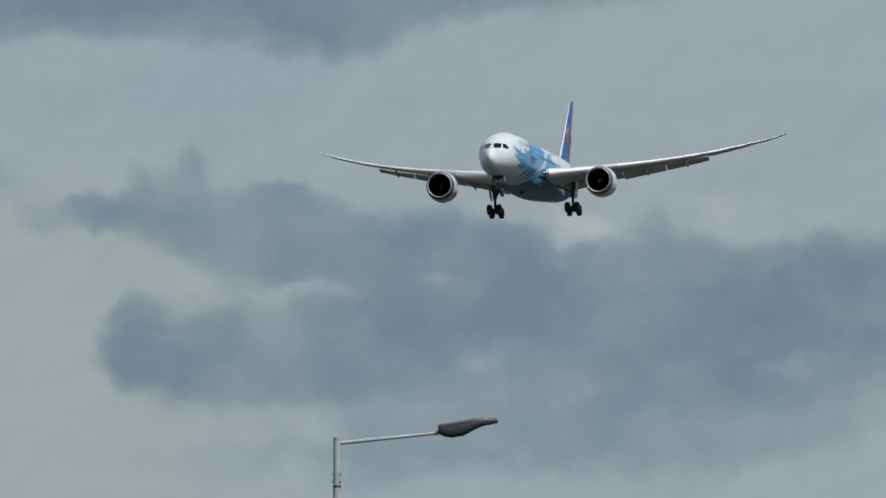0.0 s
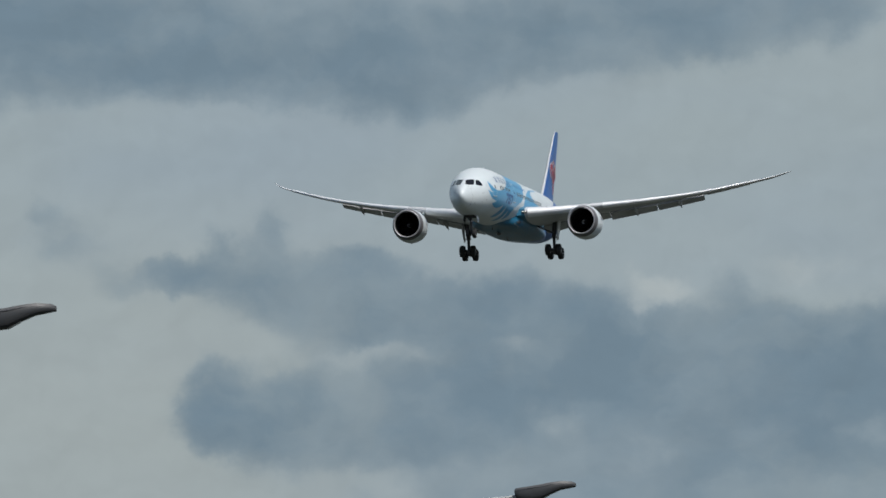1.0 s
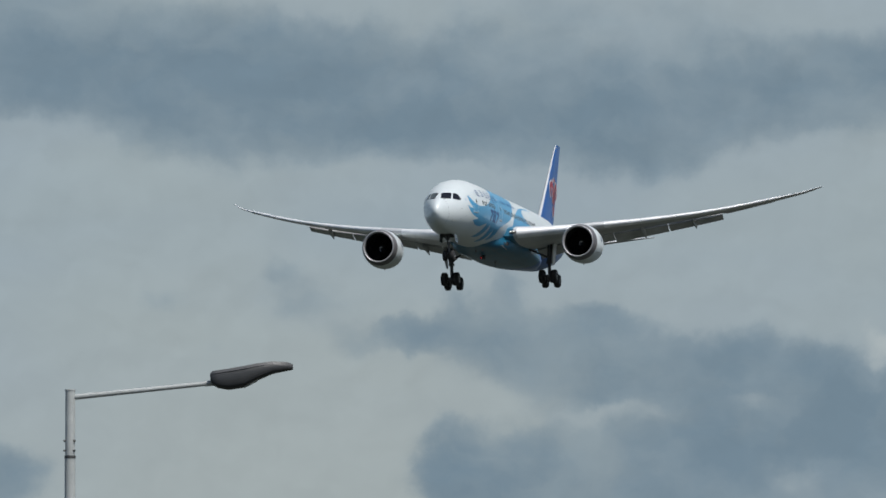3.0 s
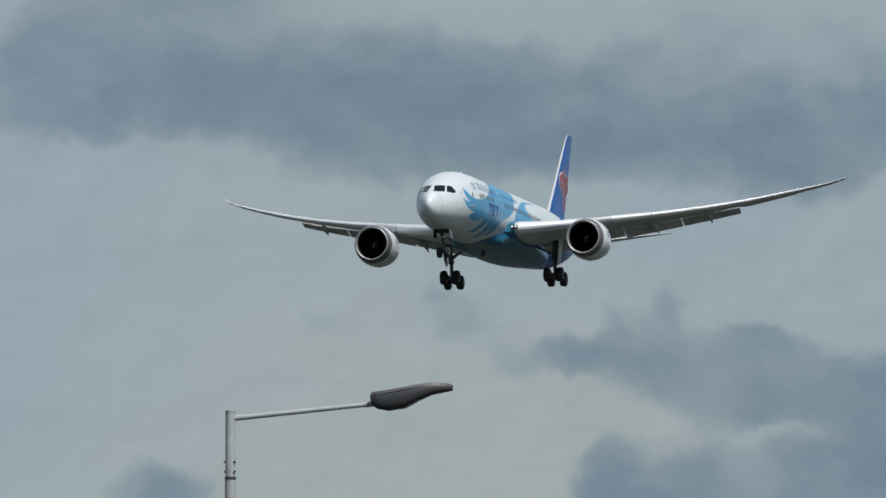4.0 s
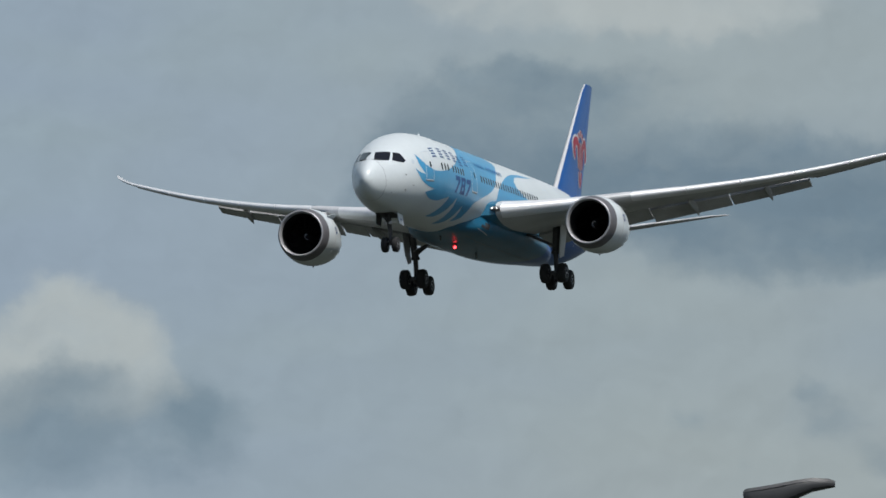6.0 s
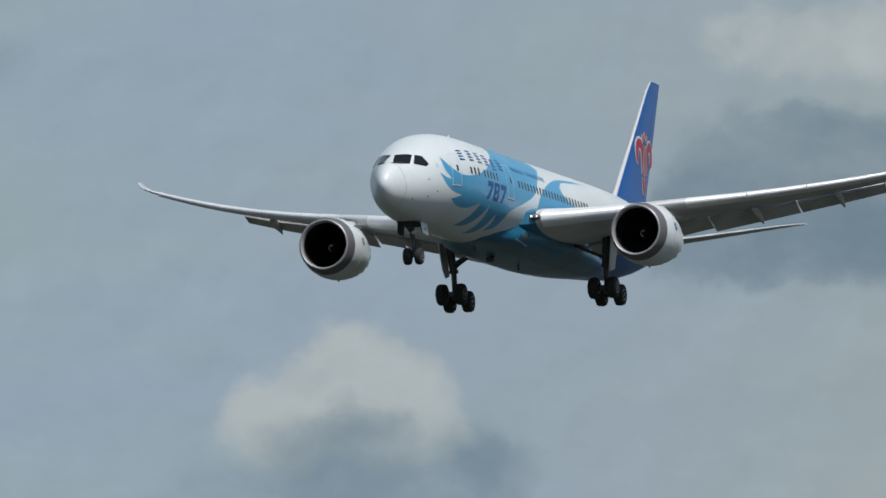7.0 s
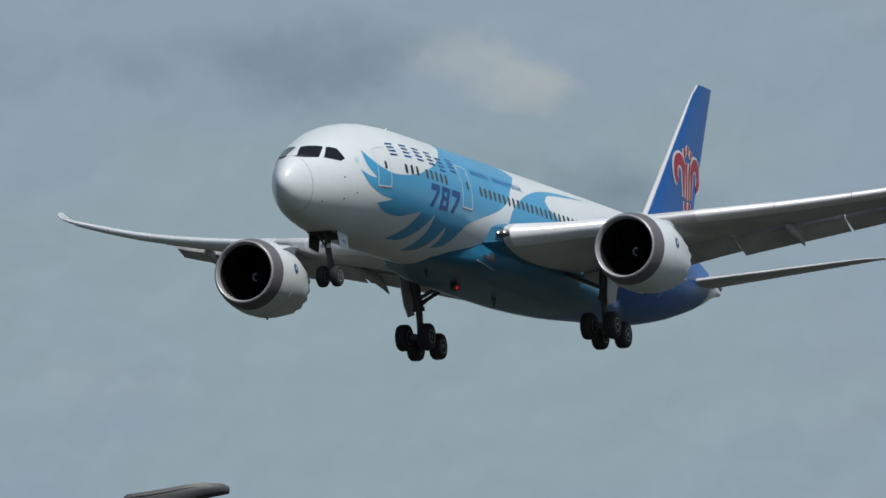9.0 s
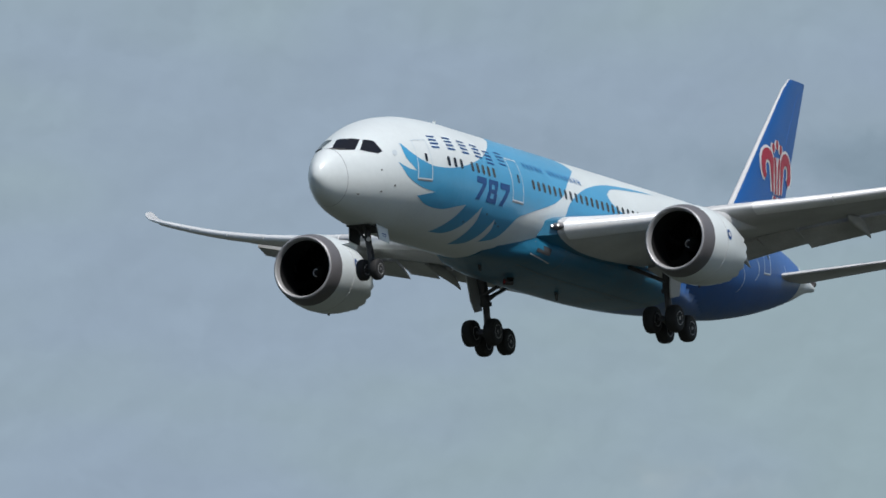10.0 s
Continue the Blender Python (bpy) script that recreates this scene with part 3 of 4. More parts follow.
def fuselage(root):
    secs = []
    for i in range(121):
        s = 56.2 * (i / 120) ** 1.7 if i < 120 else 56.2
        s = max(s, 0.0008)
        secs.append([hull(s, 360 * k / 80) for k in range(80)])
    body = part("fuselage", lofted(secs), root, "white composite fuselage with a pale nose cone", WHITE)
    part("feather_livery", skin_patch(flowing(FEATHERS), 0.010), body, "azure painted wing feathers", AZURE)
    part("feather_livery", skin_patch(flowing(FEATHERS), 0.010, True), body, "azure painted wing feathers", AZURE)
    part("crescent_livery", skin_patch(flowing(CRESCENT), 0.010), body, "azure painted crescent", AZURE)
    part("crescent_livery", skin_patch(flowing(CRESCENT), 0.010, True), body, "azure painted crescent", AZURE)
    part("belly_livery", skin_patch(WAVE, 0.011), body, "sea-blue painted belly", TEAL)
    part("tail_livery", skin_patch(REAR, 0.011), body, "royal blue painted rear", NAVY)
    # pale edge between belly and tail colours, and thin swirls on the tail
    for mir in (False, True):
        edge = [(34, -14), (34.8, -5), (36, 6), (39, 24)]
        part("livery_edge", skin_patch(edge + [(s - 0.16, d + 3.2) for s, d in reversed(edge)], 0.016, mir), body, "pale livery edge", CREAM)
        for s0, d0, r in ((41.5, -20, 0.9), (43.6, -6, 0.8), (48.6, 0, 0.7)):
            arc = [(s0 + r * math.cos(radians(a)), d0 + r * 17 * math.sin(radians(a))) for a in range(-60, 75, 15)]
            part("livery_swirl", skin_patch(arc + [(s - 0.07, d) for s, d in reversed(arc)], 0.016, mir), body, "thin pale swirl", SEAL)
    # flight-deck glazing
    front = [(1.1, 71), (1.34, 56), (1.69, 47.5), (2.03, 41.5), (2.38, 49.1), (2.72, 55.6), (2.34, 69), (2.0, 85.3), (1.5, 79.5)]
    sidew = [(2.28, 38), (2.83, 52.5), (3.06, 48.7), (3.31, 43.6), (3.4, 32.9), (3.48, 25.8), (3.15, 24.3), (2.68, 30.3)]
    for mir in (False, True):
        part("flight_deck_window", skin_patch(front, 0.012, mir, 0.2), body, "dark flight-deck windscreen", GLASS)
        part("flight_deck_window", skin_patch(sidew, 0.012, mir, 0.2), body, "dark flight-deck side window", GLASS)
        bm = bmesh.new()
        arm = [hull(1.08, 78, 0.03), hull(1.3, 62, 0.04), hull(1.62, 50, 0.04)]
        if mir:
            arm = [Vector((v.x, -v.y, v.z)) for v in arm]
        for a, b in zip(arm, arm[1:]):
            tube(bm, a, b, 0.018, 0.018, 8)
        part("wiper", bm, body, "dark windscreen wiper", STEEL)
    # nose cone joint
    ring = [(1.3 - 0.2 * math.sin(radians(d)), d) for d in range(-90, 271, 6)]
    bm = bmesh.new()
    for a, b in zip(ring, ring[1:]):
        q = [hull(a[0], a[1], 0.006), hull(b[0], b[1], 0.006), hull(b[0] + 0.018, b[1], 0.006), hull(a[0] + 0.018, a[1], 0.006)]
        bm.faces.new([bm.verts.new(v) for v in q])
    bmesh.ops.remove_doubles(bm, verts=bm.verts, dist=1e-4)
    part("nose_cone_seam", bm, body, mat=SEAM)
    # cabin windows
    stations = [8.5, 9.1, 9.7] + [10.8 + 0.575 * i for i in range(5)] + [17.4 + 0.592 * i for i in range(24)] + [36.2 + 0.592 * i for i in range(14)]
    for mir in (False, True):
        for s in stations:
            part("cabin_window", skin_patch(rounded(s, 12.6, 0.27, 0.48), 0.016, mir, 0.2), body, mat=PANE)
        for s0, s1 in ((5.75, 6.95), (15.0, 16.2), (33.6, 34.7), (45.2, 46.3)):
            part("cabin_door", joined([skin_patch(o, 0.017, mir, 0.4) for o in outline_band(s0, s1, -8, 34)]), body, "outlined passenger door", SEAL)
            part("door_sill", skin_patch([(s0, -9.6), (s1, -9.6), (s1, -8.1), (s0, -8.1)], 0.02, mir, 0.4), body, "dark door sill", SEAM)
            part("door_window", skin_patch(rounded(s0 + 0.78, 14, 0.2, 0.42), 0.02, mir, 0.2), body, mat=PANE)
        # big numerals on the feathers
        for j, (glyph, base) in enumerate((("7", 11.0), ("8", 12.25), ("7", 13.5))):
            h, lean = 1.0, 0.16
            if glyph == "7":
                strokes = [seven(h)]
            else:
                strokes = [[(0, 0), (0.66 * h, 0), (0.66 * h, 0.2 * h), (0, 0.2 * h)], [(0, 0.8 * h), (0.66 * h, 0.8 * h), (0.66 * h, h), (0, h)],
                           [(0.05 * h, 0.42 * h), (0.61 * h, 0.42 * h), (0.61 * h, 0.6 * h), (0.05 * h, 0.6 * h)],
                           [(0, 0.2 * h), (0.22 * h, 0.2 * h), (0.22 * h, 0.42 * h), (0, 0.42 * h)], [(0.44 * h, 0.2 * h), (0.66 * h, 0.2 * h), (0.66 * h, 0.42 * h), (0.44 * h, 0.42 * h)],
                           [(0.03 * h, 0.6 * h), (0.22 * h, 0.6 * h), (0.22 * h, 0.8 * h), (0.03 * h, 0.8 * h)], [(0.44 * h, 0.6 * h), (0.63 * h, 0.6 * h), (0.63 * h, 0.8 * h), (0.44 * h, 0.8 * h)]]
            bms = []
            for st in strokes:
                pts = []
                for x, y in st:
                    xx = (x * 1.55 + lean * y * 1.0)
                    s = base + xx if not mir else base + 1.15 - xx
                    pts.append((s, -16.5 + y * 21.5))
                bms.append(skin_patch(pts if not mir else pts[::-1], 0.02, mir, 0.4))
            part("numeral", joined(bms), body, "dark blue italic numeral " + ("seven" if glyph == "7" else "eight"), LETTER)
        # airline titles as plain blocks
        for s, d in ((7.25, 32), (8.75, 32.5), (10.15, 32), (11.5, 31.5), (12.65, 28), (14.05, 31)):
            w, h, k = 0.72, 0.74, 0.0506
            bms = [skin_patch([(s + w * u, d + h / k * (v - 0.5)) for u, v in ((0, y), (1, y), (1, y + 0.12), (0, y + 0.12))], 0.02, mir, 0.4) for y in (0.0, 0.28, 0.56, 0.84)]
            part("title_block", joined(bms), body, mat=LETTER)
        for i in range(14):
            if i == 5:
                continue
            s = 16.9 + i * 0.47
            part("title_bar", joined([skin_patch([(s, 28), (s + 0.07, 28), (s + 0.07, 35), (s, 35)], 0.02, mir, 0.4),
                                      skin_patch([(s + 0.2, 28), (s + 0.27, 28), (s + 0.27, 35), (s + 0.2, 35)], 0.02, mir, 0.4),
                                      skin_patch([(s + 0.07, 30.8), (s + 0.2, 30.8), (s + 0.2, 32), (s + 0.07, 32)], 0.02, mir, 0.4)]), body, mat=TITLE)
        # badge, ports and vents
        part("badge", skin_patch([(4.25 + 0.17 * math.cos(radians(a)), 21 + 3.8 * math.sin(radians(a))) for a in range(0, 360, 30)], 0.014, mir, 0.3), body, "small pale round badge", SEAL)
        for s, d in ((3.2, 2), (4.2, -17), (3.4, -26), (2.1, -35), (12.8, -27), (11.0, -40), (14.0, -33), (14.4, -35)):
            part("port", skin_patch([(s + 0.06 * math.cos(radians(a)), d + 1.2 * math.sin(radians(a))) for a in range(0, 360, 45)], 0.014, mir, 0.3), body, mat=BOLT)
    bm = bmesh.new()
    slab(bm, [hull(12.1, 90), hull(12.5, 90), hull(12.5, 90) + Vector((-0.06, 0, 0.3)), hull(12.5, 90) + Vector((0.1, 0, 0.3))], 0.04)
    part("antenna", bm, body, "white blade antenna", WHITE)
    for s in (17.0, 25.5):
        bm = bmesh.new()
        z = -3.4 if s > 18 else -2.98
        slab(bm, [(-s, 0, z + 0.1), (-s - 0.4, 0, z + 0.1), (-s - 0.35, 0, z - 0.35), (-s - 0.18, 0, z - 0.35)], 0.05)
        part("antenna", bm, body, "small belly antenna", STEEL)
    # exhaust of the tail unit
    bm = lofted([[(-56.15 - dx, r * math.cos(2 * math.pi * k / 24), 0.885 + r * math.sin(2 * math.pi * k / 24)) for k in range(24)] for dx, r in ((0, 0.24), (0.35, 0.17), (0.36, 0.14), (0.1, 0.12))])
    part("tail_exhaust", bm, body, "bare metal tail outlet", HOT)
    return body


FAIR_S = [15.0, 18, 21, 30, 34, 40.5]
FAIR_TOP = curve_through(FAIR_S, [-2.3, -1.7, -0.95, -0.95, -1.4, -2.45])
FAIR_BOT = curve_through(FAIR_S, [-2.94, -3.06, -3.28, -3.36, -3.26, -2.84])
FAIR_WID = curve_through(FAIR_S, [1.2, 2.45, 3.0, 3.08, 2.75, 0.9])


def fairing_skin(s, deg, lift=0.0):
    """Belly fairing that swells smoothly out of the hull; degrees up from the left side."""
    c, h, w = (FAIR_TOP(s) + FAIR_BOT(s)) / 2, (FAIR_TOP(s) - FAIR_BOT(s)) / 2, FAIR_WID(s)
    a = radians(deg)
    dy, dz = math.cos(a), math.sin(a)
    q = math.sqrt(s)
    hc, hh, hw = (TOP(q) + BOT(q)) / 2, (TOP(q) - BOT(q)) / 2, WID(q)
    r_hull = 1 / math.sqrt((dy / hw) ** 2 + (dz / hh) ** 2) - 0.05

    def inside(r):
        return abs(r * dy / w) ** 2.6 + abs((hc + r * dz - c) / h) ** 2.6 <= 1

    # farthest crossing of the ray with the rounded box
    r = 5.0
    while r > 0 and not inside(r):
        r -= 0.02
    if r > 0:
        lo, hi = r, r + 0.02
        for _ in range(10):
            mid = (lo + hi) / 2
            lo, hi = (mid, hi) if inside(mid) else (lo, mid)
        r = lo
    soft = 0.22
    g = max(soft - abs(r - r_hull), 0) / soft
    r = max(r, r_hull) + g * g * soft / 4 + lift
    return Vector((-s, r * dy, hc + r * dz))


INLET = [(18.6, -38.2), (19.42, -38.2), (19.3, -43.2), (18.25, -43.6)]
INLET_SILL = [(17.8, -46.4), (18.7, -46.9), (19.6, -48.2), (19.62, -49.2), (18.7, -47.8), (17.8, -47.2)]


def belly_fairing(root):
    secs = []
    for i in range(40):
        s = 15.0 + 25.5 * i / 39
        secs.append([fairing_skin(s, -195 + 210 * k / 48) for k in range(49)] + [Vector((-s, 0, 0.2))])
    ob = part("belly_fairing", lofted(secs), root, "sea-blue wing-to-body fairing", TEAL)
    ob.data.materials.append(NAVY)
    for f in ob.data.polygons:
        f.material_index = 1 if f.center.x < -33.6 else 0
    for mir in (False, True):
        part("air_inlet", skin_patch(INLET, 0.02, mir, 0.3, fairing_skin), ob, "dark ram air inlet", DARK)
        bm = skin_patch(INLET_SILL, 0.06, mir, 0.3, fairing_skin)
        part("inlet_sill", bm, ob, "pale lip under the inlet", GREY)
    for s in (18.4, 20.6, 23.4, 26.2, 29.2, 32.2):
        band = [(s, d) for d in range(-150, -29, 6)]
        part("panel_seam", skin_patch(band + [(s + 0.035, d) for _, d in reversed(band)], 0.008, False, 0.6, fairing_skin), ob, mat=SEAM)
    for d in (-64, -116):
        band = [(18.0 + 0.8 * i, d) for i in range(20)]
        part("panel_seam", skin_patch(band + [(s, d + 0.7) for s, d in reversed(band)], 0.008, False, 0.8, fairing_skin), ob, mat=SEAM)
    foot = fairing_skin(20.6, -90.0)
    bm = bmesh.new()
    tube(bm, foot + Vector((0, 0, 0.12)), foot + Vector((0, 0, -0.04)), 0.2, 0.17, 20)
    part("beacon_mount", bm, ob, "dark round beacon mount", RUBBER)
    return ob


def turning_beacon(root):
    """Anti-collision strobe below its mount; hood and turning red lens added to imitate flashes."""
    bm = bmesh.new()
    seg = 20
    prof = ((-0.1, 0.02), (-0.1, 0.15), (0.34, 0.16), (0.34, 0.14), (-0.05, 0.125), (-0.05, 0.02))
    secs = [[(x, r * math.cos(2 * math.pi * i / seg), r * math.sin(2 * math.pi * i / seg)) for i in range(seg)] for x, r in prof]
    hood = part("beacon", lofted(secs), root, "red anti-collision beacon, added turning hood imitating its flashes", STEEL)
    bm = bmesh.new()
    tube(bm, (-0.04, 0, 0), (0.03, 0, 0), 0.1, 0.09, 20)
    part("beacon_lens", bm, hood, "lit red lens", BEACON)
    return hood


# wing plan: span station -> leading edge aft, leading edge height, chord, thickness, twist
Y_ = [0.0, 3.2, 6.5, 10.0, 15.0, 21.0, 27.05, 28.2, 29.1, 29.75, 30.05]
W_LE = curve_through(Y_, [16.6, 18.85, 21.1, 23.5, 26.95, 31.05, 35.2, 36.4, 37.6, 38.9, 39.8])
W_Z = curve_through(Y_, [-1.4, -1.2, -0.8, -0.25, 0.53, 1.72, 3.34, 3.72, 4.12, 4.5, 4.68])
W_C = curve_through(Y_, [14.6, 12.3, 10.0, 8.0, 6.0, 4.15, 2.45, 1.95, 1.5, 0.95, 0.4])
W_T = curve_through(Y_, [0.15, 0.145, 0.125, 0.115, 0.105, 0.1, 0.095, 0.09, 0.085, 0.08, 0.08])
W_A = curve_through(Y_, [3.5, 3.0, 2.2, 1.6, 0.6, -0.6, -1.6, -1.8, -2, -2, -2])


def foil(x, t):
    """Upper and lower surface heights of a supercritical-looking section at chord fraction x."""
    h = 5 * t * (0.2969 * math.sqrt(x) - 0.126 * x - 0.3516 * x**2 + 0.2843 * x**3 - 0.1036 * x**4)
    camber = 0.06 * x * (1 - x) * (0.4 + x)
    return camber + h * 0.95, camber - h * 1.02


def wing_point(y, x, z, side, dz=0.0, dx=0.0):
    """Point of the wing: span y, chord fraction x, height z in chords."""
    c, a = W_C(y), radians(W_A(y))
    px, pz = x * c, z * c
    return Vector((-(W_LE(y) + px * math.cos(a) + pz * math.sin(a)) - dx, side * y, W_Z(y) - px * math.sin(a) + pz * math.cos(a) + dz))


def wing_strip(y0, y1, x0, x1, side, ny=14, nx=14, drop=0.0, shift=0.0, turn=0.0, skin=0.0):
    """A closed lofted piece of the wing between two chord fractions, optionally slid aft, dropped and turned down."""
    secs = []
    for j in range(ny + 1):
        y = y0 + (y1 - y0) * j / ny
        t, c = W_T(y), W_C(y)
        xa = x0(y) if callable(x0) else x0
        xb = x1(y) if callable(x1) else x1
        xs = [xa + (xb - xa) * (0.5 - 0.5 * math.cos(math.pi * i / nx)) for i in range(nx + 1)]
        up = [(x, foil(x, t)[0] + skin / c) for x in xs]
        lo = [(x, foil(x, t)[1] - skin / c) for x in reversed(xs)]
        ring = []
        zp = (foil(xa, t)[0] + foil(xa, t)[1]) / 2
        for x, z in up + lo:
            rx, rz = x - xa, z - zp
            a = radians(turn)
            nx_, nz_ = rx * math.cos(a) + rz * math.sin(a), -rx * math.sin(a) + rz * math.cos(a)
            ring.append(wing_point(y, xa + nx_, zp + nz_, side, drop, shift))
        secs.append(ring)
    return lofted(secs)


def slat_depth(y):
    """Chord fraction taken by the slats: about half a metre, less at the tip."""
    return min(0.16, 0.64 / W_C(y))


def wing(root, side):
    front = lambda y: slat_depth(y) - 0.02
    w = part("wing", joined([wing_strip(3.3, 21.0, front, 0.80, side, 34, 20), wing_strip(21.0, 21.25, front, 1.0, side, 2, 20), wing_strip(21.25, 25.8, front, 0.775, side, 14, 20), wing_strip(25.8, 27.05, front, 1.0, side, 5, 20), wing_strip(27.05, 30.05, 0.0, 1.0, side, 16, 20)]),
             root, "grey swept wing flexed upwards", GREY)
    part("wing_root", wing_strip(1.5, 3.3, 0.02, 1.0, side, 4), w, "sea-blue wing root", TEAL)
    # bright leading-edge slats, drooped
    for a, b in ((3.62, 8.7), (11.2, 14.4), (14.45, 17.6), (17.65, 20.8), (20.85, 24.0), (24.05, 27.0)):
        part("slat", wing_strip(a, b, 0.0, slat_depth, side, 8, 10, drop=-0.02, shift=-0.08, turn=0, skin=0.035), w, "polished leading-edge slat", ALLOY)
    part("leading_edge", wing_strip(3.3, 3.6, 0.01, slat_depth, side, 3, 8, skin=0.012), w, mat=GREY)
    part("leading_edge", wing_strip(8.72, 11.18, 0.0, slat_depth, side, 6, 8, skin=0.012), w, mat=GREY)
    part("wing_tip", wing_strip(27.06, 29.9, 0.0, 0.09, side, 12, 8, skin=0.008), w, "pale raked tip edge", ALLOY)
    # trailing-edge flaps, lowered
    for a, b, turn in ((3.6, 9.0, 14), (10.95, 15.9, 24), (16.0, 20.95, 24)):
        part("flap", wing_strip(a, b, 0.77, 1.0, side, 10, 10, drop=-0.17, shift=0.27, turn=turn), w, "lowered grey flap", FLAPGREY)
    part("aileron", wing_strip(21.27, 25.78, 0.785, 1.0, side, 8, 8, turn=4), w, "slightly drooped aileron", FLAPGREY)
    part("flaperon", wing_strip(9.05, 10.85, 0.78, 1.0, side, 5, 10, drop=-0.07, shift=0.09, turn=20), w, "drooped grey flaperon", FLAPGREY)
    # spoiler panels on top
    for a, b in ((4.2, 6.4), (6.5, 8.8), (11.0, 13.2), (13.3, 15.6), (15.7, 18.0), (18.1, 20.3)):
        secs = []
        for y in (a, b):
            secs.append([wing_point(y, x, foil(x, W_T(y))[0] + o / W_C(y), side) for x, o in ((0.66, 0.004), (0.8, 0.004), (0.8, 0.02), (0.66, 0.02))])
        part("spoiler", lofted(secs), w, mat=FLAPGREY)
    # canoe fairings under the flaps
    for y in (7.9, 13.7, 18.4):
        c, t = W_C(y), W_T(y)
        l, fall = 0.34 * c + 0.55, 0.5 + 0.03 * c
        p = wing_point(y, 0.6, foil(0.6, t)[1], side)
        secs = []
        for i in range(13):
            f = i / 12
            r = 0.30 * math.sin(math.pi * min(1, f * 0.93 + 0.05)) ** 0.7
            cx, cz = p.x - f * l, p.z - 0.1 - 0.1 * math.sin(math.pi * f) - fall * max(0, (f - 0.2) / 0.8) ** 2.4
            secs.append([(cx, p.y + 0.62 * r * math.cos(2 * math.pi * k / 14), cz + r * math.sin(2 * math.pi * k / 14)) for k in range(14)])
        part("flap_fairing", lofted(secs), w, "pointed flap track fairing", FLAPGREY)
    # landing lights in the root
    p = wing_point(3.42, 0.0, 0.0, side)
    bm = bmesh.new()
    bmesh.ops.create_uvsphere(bm, u_segments=18, v_segments=10, radius=0.24, matrix=Matrix.Translation((p.x - 0.02, p.y - side * 0.14, p.z)) @ Matrix.Diagonal((1, 1.5, 0.72, 1)))
    part("light_housing", bm, w, "glazed landing light housing", LIP)
    for dy, r in ((-0.3, 0.06), (0.02, 0.05)):
        bm = bmesh.new()
        bmesh.ops.create_uvsphere(bm, u_segments=14, v_segments=8, radius=r, matrix=Matrix.Translation((p.x + 0.2, p.y + side * dy, p.z + 0.02)))
        part("landing_light", bm, w, "lit white landing light", LAMPLIT)
    return w


